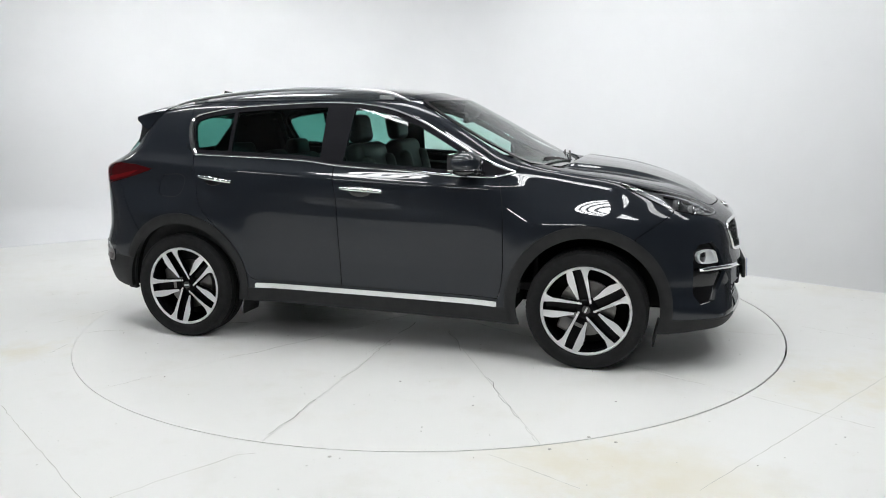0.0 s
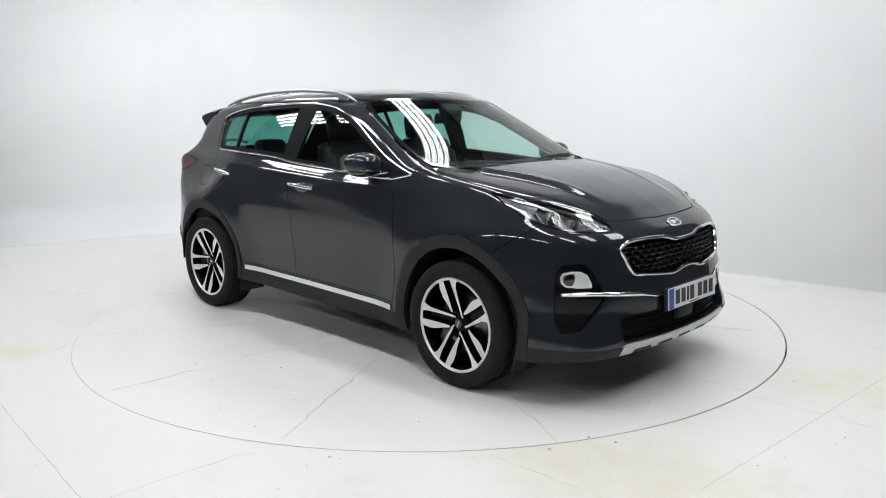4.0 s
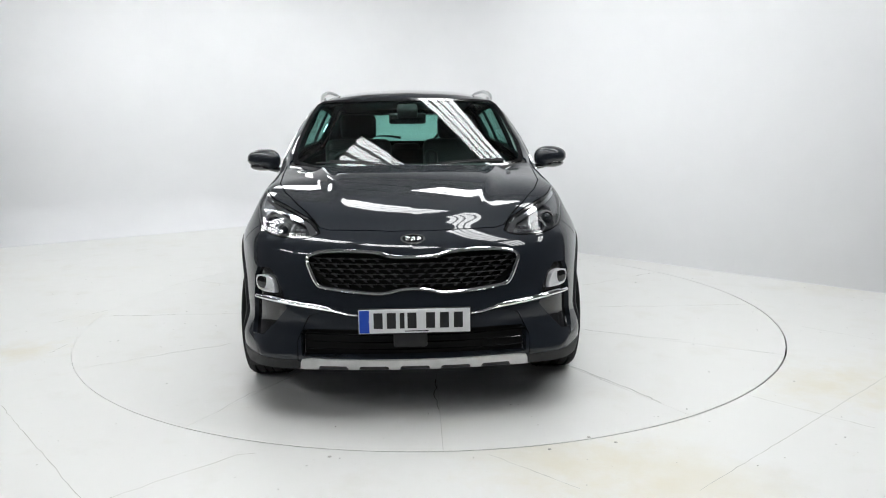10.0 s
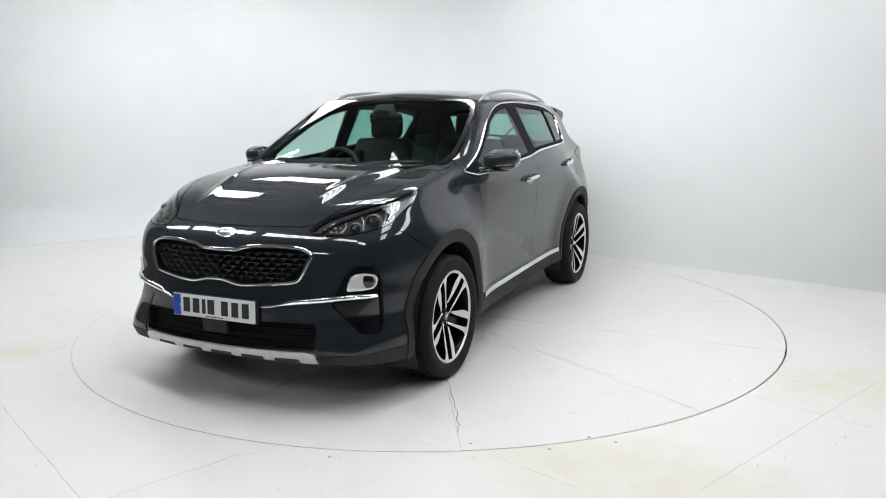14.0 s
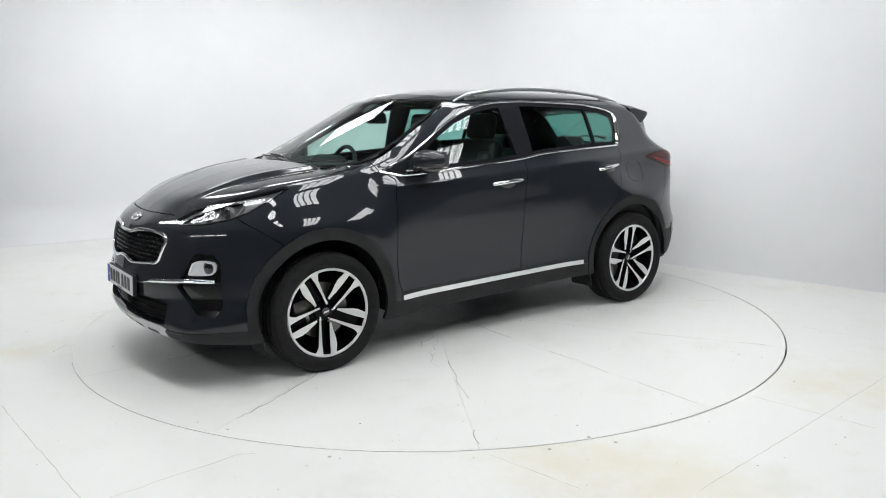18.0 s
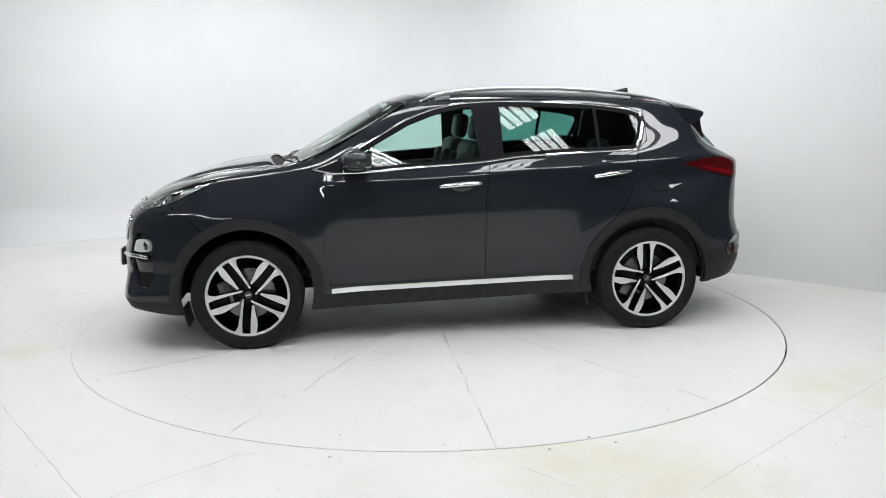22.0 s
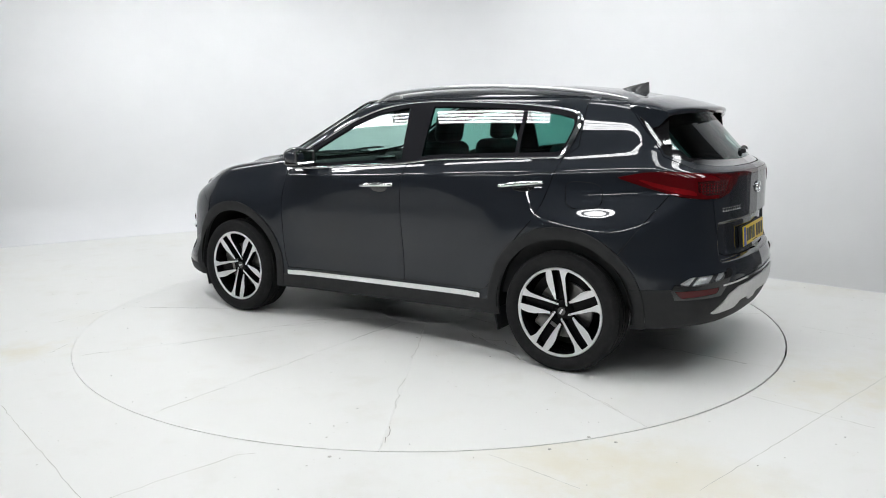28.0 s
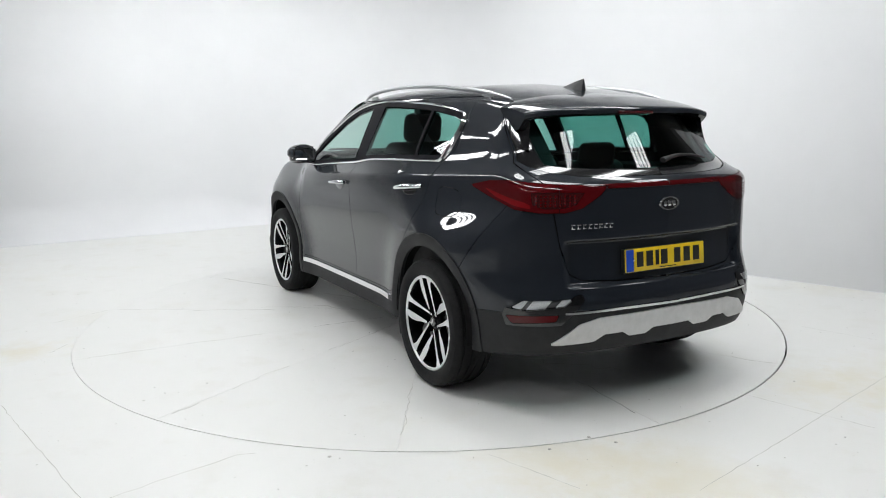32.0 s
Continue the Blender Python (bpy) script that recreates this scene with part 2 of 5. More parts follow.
WING = fine([(0.1, 0.80), (0.2, 0.86), (0.28, 0.888), (0.36, 0.896), (0.46, 0.886), (0.58, 0.89), (0.7, 0.904), (0.85, 0.911), (0.92, 0.906), (1.0, 0.890), (1.06, 0.872), (1.11, 0.855), (1.18, 0.828), (1.3, 0.78), (1.75, 0.6)], 0, 1.8, 0.02)
BELT = fine([(2.3, 1.05), (1.6, 1.10), (0.85, 1.125), (0.3, 1.14), (-0.2, 1.165), (-0.8, 1.2), (-1.25, 1.22), (-1.8, 1.25), (-2.3, 1.26)], -2.4, 2.4, 0.1)
LOW_PLAN = fine([(2.4, -0.30), (2.1, -0.15), (1.9, -0.058), (1.65, -0.026), (1.335, -0.014), (0.8, -0.016), (0, -0.022), (-0.8, -0.018), (-1.335, -0.014),
                 (-1.65, -0.028), (-1.9, -0.062), (-2.1, -0.12), (-2.4, -0.26)], -2.5, 2.5, 0.06)
HIGH_PLAN = fine([(2.4, -0.28), (1.6, -0.055), (1.0, -0.050), (0.4, -0.012), (-0.4, -0.01), (-0.95, -0.035), (-1.35, -0.092), (-1.6, -0.128), (-1.85, -0.155), (-2.1, -0.19), (-2.4, -0.28)], -2.5, 2.5, 0.08)
NOSE = fine([(0.1, 2.08), (0.2, 2.14), (0.27, 2.195), (0.34, 2.222), (0.45, 2.225), (0.57, 2.22), (0.64, 2.205), (0.72, 2.197), (0.8, 2.178), (0.86, 2.146),
             (0.90, 2.095), (0.95, 2.015), (1.0, 1.95), (1.2, 1.5)], 0, 1.5, 0.014)
NOSE_PLAN = fine([(0, 0), (0.2, 0.008), (0.35, 0.034), (0.5, 0.078), (0.6, 0.117), (0.7, 0.18), (0.78, 0.27), (0.86, 0.44), (0.95, 0.72), (1.2, 1.6)], 0, 1.3, 0.02)
TAIL = fine([(0.1, 2.0), (0.2, 2.06), (0.28, 2.15), (0.36, 2.21), (0.48, 2.238), (0.58, 2.235), (0.66, 2.212), (0.72, 2.195), (0.82, 2.188), (0.95, 2.186), (1.02, 2.185),
             (1.115, 2.182), (1.14, 2.174), (1.16, 2.152), (1.18, 2.118), (1.25, 2.05), (1.35, 1.965), (1.45, 1.875), (1.55, 1.785), (1.7, 1.65)], 0, 1.8, 0.009)
TAIL_PLAN = fine([(0, 0), (0.25, 0.012), (0.45, 0.04), (0.6, 0.085), (0.7, 0.145), (0.78, 0.235), (0.86, 0.40), (0.95, 0.7), (1.2, 1.6)], 0, 1.3, 0.02)


def step(x, a, b):
    s = np.clip((x - a) / (b - a), 0, 1)
    return s * s * (3 - 2 * s)


def skin(x, y, z):
    """Below 0 inside the car, above 0 outside; about the distance in metres near the skin."""
    y = np.abs(y)
    hood = step(x, 0.75, 1.15)
    top = at(TOP, x) - hood * at(CROWN_HOOD, y) - (1 - hood) * at(CROWN_ROOF, y)
    top = top + at(ROOF_RISE, x) * (1 - np.minimum(1, (y / 0.70) ** 4))
    top = top - 0.036 * np.exp(-((x - 1.125) / 0.045) ** 2) * (1 - step(y, 0.48, 0.68))
    ridge = 0.53 - 0.20 * step(x, 1.0, 2.1)
    top = top + (0.020 * (1 - step(y, ridge - 0.012, ridge + 0.065)) + 0.006 * np.exp(-((y - ridge + 0.012) / 0.03) ** 2)) * step(x, 1.08, 1.22) * (1 - step(x, 1.5, 2.12))
    slope = (at(TOP, x + 0.01) - at(TOP, x - 0.01)) / 0.02
    f_top = (z - top) / np.sqrt(1 + slope**2)
    lift = (at(BELT, x) - 1.165) * step(z, 0.6, 1.0)
    zz = z - lift
    wing = step(x, 0.74, 1.04)
    haunch = step(-x, 0.95, 1.5)
    high = (1 - wing) * step(zz, 0.88 - 0.14 * haunch, 1.1 - 0.12 * haunch) + wing * step(zz, 0.80, 1.25)
    half = (1 - wing) * at(SIDE, zz) + wing * at(WING, zz) + (1 - high) * at(LOW_PLAN, x) + high * at(HIGH_PLAN, x)
    for a in (AXLE, -AXLE):
        r = np.hypot(x - a, z - 0.36)
        half = half + 0.027 * np.exp(-((r - 0.47) / np.where(r > 0.47, 0.15, 0.085)) ** 2) * (1 - step(z, 0.82, 1.05))
    f_side = (y - half) * 0.93
    f_nose = (x - at(NOSE, z) + at(NOSE_PLAN, y) * (1 - 0.4 * (1 - step(z, 0.3, 0.5)))) * 0.8
    recess = 0.030 * step(z, 0.652, 0.672) * (1 - step(z, 0.862, 0.880)) * (1 - step(y, 0.53, 0.585))
    f_tail = (-x + recess - at(TAIL, z) + at(TAIL_PLAN, y) * (1 + 1.1 * step(z, 1.1, 1.3))) * 0.8
    k = 0.014
    m = np.maximum(np.maximum(f_top, f_side), np.maximum(f_nose, f_tail))
    return m + k * np.log(np.exp((f_top - m) / k) + np.exp((f_side - m) / k) + np.exp((f_nose - m) / k) + np.exp((f_tail - m) / k))


def skin_normal(p):
    h = 0.003
    x, y, z = p[:, 0], p[:, 1], p[:, 2]
    g = np.stack([skin(x + h, y, z) - skin(x - h, y, z), skin(x, y + h, z) - skin(x, y - h, z), skin(x, y, z + h) - skin(x, y, z - h)], 1)
    return g / np.maximum(np.linalg.norm(g, axis=1), 1e-9)[:, None]


def skin_grid(n_mid, n_end, n_round):
    """Half of the skin (y > 0) as points on a grid, shot out from a spine inside."""
    ends = np.linspace(-90, 0, n_end, endpoint=False)
    alpha = np.radians(np.concatenate([ends, np.zeros(n_mid), -ends[::-1]]))
    base = np.concatenate([np.full(n_end, -1.25), np.linspace(-1.25, 1.25, n_mid), np.full(n_end, 1.25)])
    phi = np.radians(np.concatenate([np.linspace(-90, -50, n_round // 8, endpoint=False), np.linspace(-50, 90, n_round - n_round // 8)]))
    a, f = np.meshgrid(alpha, phi, indexing="ij")
    b = np.meshgrid(base, phi, indexing="ij")[0]
    d = np.stack([np.sin(a), np.cos(a) * np.cos(f), np.cos(a) * np.sin(f)], -1).reshape(-1, 3)
    o = np.stack([b, 0 * b, 0 * b + 0.75], -1).reshape(-1, 3)
    lo, hi = np.zeros(len(d)), np.full(len(d), 1.6)
    for _ in range(26):
        mid = (lo + hi) / 2
        p = o + mid[:, None] * d
        inside = skin(p[:, 0], p[:, 1], p[:, 2]) < 0
        lo, hi = np.where(inside, mid, lo), np.where(inside, hi, mid)
    p = o + lo[:, None] * d
    n, m = a.shape
    i = np.arange(n * m).reshape(n, m)
    q = np.stack([i[:-1, :-1], i[1:, :-1], i[1:, 1:], i[:-1, 1:]], -1).reshape(-1, 4)
    tri = np.concatenate([q[:, [0, 2, 1]], q[:, [0, 3, 2]]])
    return p, tri


# ---- cutting the skin into panels ----
class Sheet:
    def __init__(self, p, n, tri):
        self.p, self.n, self.tri = p, n, tri


def tidy(s):
    used = np.unique(s.tri)
    back = np.zeros(len(s.p), int)
    back[used] = np.arange(len(used))
    return Sheet(s.p[used], s.n[used], back[s.tri])


def cut(s, d):
    """Two sheets: where d < 0, and the rest; triangles on the border are split along it."""
    neg = d < 0
    count = neg[s.tri].sum(1)
    inside, outside, mixed = s.tri[count == 3], s.tri[count == 0], s.tri[(count == 1) | (count == 2)]
    if len(mixed) == 0:
        return tidy(Sheet(s.p, s.n, inside)), tidy(Sheet(s.p, s.n, outside))
    lone_neg = neg[mixed].sum(1) == 1
    lone = np.where(lone_neg, np.argmax(neg[mixed], 1), np.argmin(neg[mixed], 1))
    rows = np.arange(len(mixed))
    a, b, c = mixed[rows, lone], mixed[rows, (lone + 1) % 3], mixed[rows, (lone + 2) % 3]
    edges = np.sort(np.concatenate([np.stack([a, b], 1), np.stack([a, c], 1)]), 1)
    uniq, inverse = np.unique(edges, axis=0, return_inverse=True)
    inverse = inverse.reshape(-1)
    t = np.clip(d[uniq[:, 0]] / (d[uniq[:, 0]] - d[uniq[:, 1]]), 0.02, 0.98)[:, None]
    p = np.concatenate([s.p, s.p[uniq[:, 0]] * (1 - t) + s.p[uniq[:, 1]] * t])
    n = np.concatenate([s.n, s.n[uniq[:, 0]] * (1 - t) + s.n[uniq[:, 1]] * t])
    ab, ac = len(s.p) + inverse[:len(a)], len(s.p) + inverse[len(a):]
    tip = np.stack([a, ab, ac], 1)
    rest = np.concatenate([np.stack([ab, b, c], 1), np.stack([ab, c, ac], 1)])
    two = np.concatenate([lone_neg, lone_neg])
    ins = np.concatenate([inside, tip[lone_neg], rest[~two]])
    out = np.concatenate([outside, tip[~lone_neg], rest[two]])
    return tidy(Sheet(p, n, ins)), tidy(Sheet(p, n, out))


def polygon(u, v, corners):
    """Signed distance to a closed outline, below 0 inside."""
    c = np.array(corners, float)
    best, odd = np.full(len(u), 1e9), np.zeros(len(u), bool)
    for (x0, y0), (x1, y1) in zip(c, np.roll(c, -1, 0)):
        dx, dy = x1 - x0, y1 - y0
        s = np.clip(((u - x0) * dx + (v - y0) * dy) / max(dx * dx + dy * dy, 1e-12), 0, 1)
        best = np.minimum(best, np.hypot(u - x0 - s * dx, v - y0 - s * dy))
        cross = ((y0 > v) != (y1 > v))
        odd ^= cross & (u < x0 + (v - y0) * dx / (dy if abs(dy) > 1e-12 else 1e-12))
    return np.where(odd, -best, best)


def rounded(corners, turns=2):
    """An outline with its corners cut round."""
    c = [Vector((x, y)) for x, y in corners]
    for _ in range(turns):
        c = [q for a, b in zip(c, c[1:] + c[:1]) for q in (a * 0.8 + b * 0.2, a * 0.2 + b * 0.8)]
    return [(q.x, q.y) for q in c]


def smooth_line(points, n=60):
    """A Catmull-Rom line through points of any dimension."""
    p = [Vector(q) for q in points]
    out = []
    for k in range(n):
        s = k / (n - 1) * (len(p) - 1)
        i = min(int(s), len(p) - 2)
        u = s - i
        a, b, c, d = p[max(i - 1, 0)], p[i], p[i + 1], p[min(i + 2, len(p) - 1)]
        out.append(0.5 * (2 * b + (c - a) * u + (2 * a - 5 * b + 4 * c - d) * u**2 + (3 * b - a - 3 * c + d) * u**3))
    return out


def whole(s):
    """Both halves of a sheet that runs up to the middle of the car."""
    mid = np.abs(s.p[:, 1]) < 2e-4
    index = np.where(mid, np.arange(len(s.p)), len(s.p) + np.arange(len(s.p)))
    p = np.concatenate([s.p, s.p * [1, -1, 1]])
    p[:len(s.p)][mid, 1] = 0
    return tidy(Sheet(p, np.concatenate([s.n, s.n * [1, -1, 1]]), np.concatenate([s.tri, index[s.tri][:, ::-1]])))


def flipped(s):
    return Sheet(s.p * [1, -1, 1], s.n * [1, -1, 1], s.tri[:, ::-1])


def panel(name, s, mat, parent, label="", lift=0.0, depth=0.014, both=False, slope=0.0):
    """A piece of skin as a thing with thickness: its face and an edge turned inwards."""
    if len(s.tri) == 0:
        return None
    if both:
        s = whole(s)
    n = s.n / np.maximum(np.linalg.norm(s.n, axis=1), 1e-9)[:, None]
    p = s.p + n * lift
    tri = s.tri
    e = np.concatenate([tri[:, [0, 1]], tri[:, [1, 2]], tri[:, [2, 0]]])
    key = np.sort(e, 1)
    _, first, counts = np.unique(key, axis=0, return_index=True, return_counts=True)
    rim = e[first[counts == 1]]
    if depth:
        out = np.cross(p[rim[:, 1]] - p[rim[:, 0]], n[rim[:, 0]])
        used = np.unique(rim)
        where = {int(v): i for i, v in enumerate(used)}
        side = np.zeros((len(used), 3))
        ia = np.array([where[int(v)] for v in rim[:, 0]])
        ib = np.array([where[int(v)] for v in rim[:, 1]])
        np.add.at(side, ia, out)
        np.add.at(side, ib, out)
        side /= np.maximum(np.linalg.norm(side, axis=1), 1e-9)[:, None]
        base = len(p)
        inner = p[used] - n[used] * depth - side * slope
        allp = np.concatenate([p, p[used], inner])
        alln = np.concatenate([n, side, side])
        faces = [tuple(t) for t in tri] + [(base + b, base + a, base + len(used) + a, base + len(used) + b) for a, b in zip(ia, ib)]
    else:
        allp, alln, faces = p, n, [tuple(t) for t in tri]
    return mesh_object(name, allp, faces, mat, parent, label, True, alln)


HALF_GAP = 0.0022


def carve(rest, d, gap=HALF_GAP):
    """Take the piece inside d out of rest, with a joint round it."""
    piece, _ = cut(rest, d + gap)
    _, rest = cut(rest, d - gap)
    return piece, rest


def xz(s, corners):
    return polygon(s.p[:, 0], s.p[:, 2], corners)


def xy(s, corners):
    return polygon(s.p[:, 0], s.p[:, 1], corners)


def yz(s, corners):
    return polygon(s.p[:, 1], s.p[:, 2], corners)


def front_corner(s, corners):
    return polygon((s.p[:, 0] - s.p[:, 1]) * 0.70711, s.p[:, 2], corners)


def gate_side(s):
    """Behind the slanting joint between tailgate and rear pillar, below 0."""
    return s.p[:, 0] + 1.607 + (1.50 - np.maximum(s.p[:, 2], 1.19)) * 0.83


def rear_corner(s, corners):
    return polygon((-s.p[:, 0] - s.p[:, 1]) * 0.70711, s.p[:, 2], corners)


# ---- the studio ----
def room():
    # plan of the white wall: left stretch, rounded corner, right stretch
    left_a, corner, right_b = Vector((-6.4, 2.66)), Vector((-1.75, 5.42)), Vector((3.78, 0.25))
    pts = [left_a]
    da, db = (left_a - corner).normalized(), (right_b - corner).normalized()
    s, e = corner + da * 1.5, corner + db * 1.5
    for k in range(25):
        u = k / 24
        pts.append((1 - u) ** 2 * s + 2 * u * (1 - u) * corner + u * u * e)
    pts.append(right_b)
    # the wall, with thickness, and a cove at its foot that fades out past the corner
    verts, faces, normals = [], [], []
    for i, p in enumerate(pts):
        d = (pts[min(i + 1, len(pts) - 1)] - pts[max(i - 1, 0)]).normalized()
        normals.append(Vector((-d.y, d.x)))
    m = 14
    for i, (p, n) in enumerate(zip(pts, normals)):
        r = 0.45 if i < 2 else 0.45 * max(0.02, 1 - (i - 1) / 18)
        row = [(p - n * r * (1 - math.sin(a)), r * (1 - math.cos(a))) for a in [math.pi / 2 * k / (m - 4) for k in range(m - 3)]]
        row = [(q, z - 0.003 if k == 0 else z) for k, (q, z) in enumerate(row)]
        row += [(p, 4.3), (p + n * 0.15, 4.3), (p + n * 0.15, -0.003)]
        verts += [(q.x, q.y, z) for q, z in row]
    for i in range(len(pts) - 1):
        for k in range(m):
            faces.append((m * i + k, m * (i + 1) + k, m * (i + 1) + (k + 1) % m, m * i + (k + 1) % m))
    faces += [tuple(range(m)), tuple(m * (len(pts) - 1) + k for k in reversed(range(m)))]
    w = mesh_object("wall_north", verts, faces, WALL_WHITE, smooth=True)
    tagged(w, "smooth white painted studio wall with a rounded corner", "wall", kind="structure")
    # the rest of the hall, behind the camera
    def slab(name, size, place, mat, label):
        bm = add_box(bmesh.new(), size, place)
        return tagged(part(name, bm, mat, None, smooth=False), label, "wall", kind="structure")
    slab("wall_west", (0.2, 3.4, 4.3), (-6.55, -2.2, 2.15), BACK_DARK, "dark grey hall wall")
    slab("wall_west_near", (0.2, 3.19, 4.3), (-6.55, 1.1, 2.15), BACK_DARK, "dark grey hall wall")
    slab("wall_west_far", (0.2, 5.9, 4.3), (-6.55, -6.85, 2.15), BACK_DARK, "dark grey hall wall")
    slab("wall_east", (0.2, 9.9, 4.3), (6.3, -4.85, 2.15), BACK_DARK, "dark grey hall wall")
    slab("wall_south", (13.1, 0.2, 4.3), (-0.1, -9.8, 2.15), BACK_DARK, "dark grey hall wall")
    slab("wall_return", (2.45, 0.2, 4.3), (5.03, 0.2, 2.15), BACK_DARK, "dark grey wall return")
    bm = add_box(bmesh.new(), (13.2, 5.7, 0.006), (-0.1, -6.95, 0.0))
    tagged(part("floor_hall", bm, HALL_FLOOR, None, smooth=False), "dark grey bare concrete hall floor", "floor", kind="structure")
    # ceiling of long sheets with a lap every 0.55 m, along the rows of lamps
    bm = bmesh.new()
    ways = Matrix.Rotation(HALL, 4, "Z")
    for k in range(-20, 21):
        a, b = 0.55 * k, 0.55 * (k + 1) - 0.03
        for v0, v1, z in ((a, b, 4.30), (b, b + 0.03, 4.34)):
            q = [bm.verts.new(ways @ Vector((u, v, z))) for u, v in ((-11, v0), (11, v0), (11, v1), (-11, v1))]
            bm.faces.new(q)
    tagged(part("ceiling", bm, CEILING, None, smooth=False), "grey sheet metal ceiling with long laps", "ceiling", kind="structure")
    # floor with a round opening for the turntable
    bm = bmesh.new()
    steps = 128
    ring = [bm.verts.new((0.0038 + DISC_R * math.cos(2 * math.pi * i / steps), DISC_R * math.sin(2 * math.pi * i / steps) - 0.001, 0)) for i in range(steps)]
    def to_square(a):
        c, s2 = math.cos(a), math.sin(a)
        k = min((6.6 if c > 0 else 6.7) / max(abs(c), 1e-6), (6.6 if s2 > 0 else 9.9) / max(abs(s2), 1e-6))
        return (c * k, s2 * k, 0)
    outer = [bm.verts.new(to_square(2 * math.pi * i / steps)) for i in range(steps)]
    lower = [bm.verts.new((v.co.x, v.co.y, -0.05)) for v in ring]
    for i in range(steps):
        j = (i + 1) % steps
        bm.faces.new((ring[i], outer[i], outer[j], ring[j]))
        bm.faces.new((ring[j], lower[j], lower[i], ring[i]))
    floor = part("floor", bm, FLOOR_WHITE, None, smooth=False)
    floor_lines(floor)
    tagged(floor, "white painted concrete floor with ochre stains", "floor", kind="structure")
    bm = bmesh.new()
    add_box(bm, (6, 6, 0.04), (0, 0, -0.08))
    tagged(part("turntable_pit", bm, DARK, None, smooth=False), "dark pit under the turntable", "floor", kind="structure")


DISC_R, DISC_GAP = 2.47, 0.006


HALL = radians(-43.5)


def lamps():
    """Rows of fluorescent battens under the ceiling, square to the right-hand wall; the farthest row is added fill."""
    for across, u0, u1 in LAMP_ROWS:
        count, pitch, wide = (4, 0.128, 0.092 if across < 0 else 0.086) if across > -1 else (4, 0.086, 0.046)
        u, long = (u0 + u1) / 2, u1 - u0
        batten = new("ceiling_light")
        batten.matrix_basis = Matrix.Translation((u * math.cos(HALL) - across * math.sin(HALL), u * math.sin(HALL) + across * math.cos(HALL), LAMP_Z)) @ Matrix.Rotation(HALL, 4, "Z")
        tagged(batten, "long white fluorescent ceiling light with four tubes", "ceiling light", "rows of ceiling lights")
        part("housing", add_box(bmesh.new(), (long, count * pitch + 0.02, 0.05), (0, 0, 0.07), bevel=0.01), LAMP_CASE, batten, "grey metal housing")
        for k in (-0.4, 0.4):
            part("hanger", add_box(bmesh.new(), (0.02, 0.02, 4.3 - LAMP_Z - 0.08), (k * long, 0, (4.3 - LAMP_Z) / 2 + 0.05)), SATIN, batten)
        for k in range(count):
            v = (k - (count - 1) / 2) * pitch
            part("diffuser", add_box(bmesh.new(), (long - 0.04, wide, 0.022), (0, v, 0.03), bevel=0.006), TUBE if across > -1 else TUBE_SLIM, batten, "glowing white diffuser")


LAMP_Z = 3.7
# the row at -6.6 is invented fill behind the camera, brightening the front floor
LAMP_ROWS = [(across, -1.08 + 2.07 * k, 0.62 + 2.07 * k) for across, order in ((-6.6, (-0.45, 0.6, 1.6)), (-2.32, (-2, -1, 0, 1, 2)), (-0.37, (-1.8, 0, 1, 2)), (1.16, (-1.75, 0, 1, 2))) for k in order]


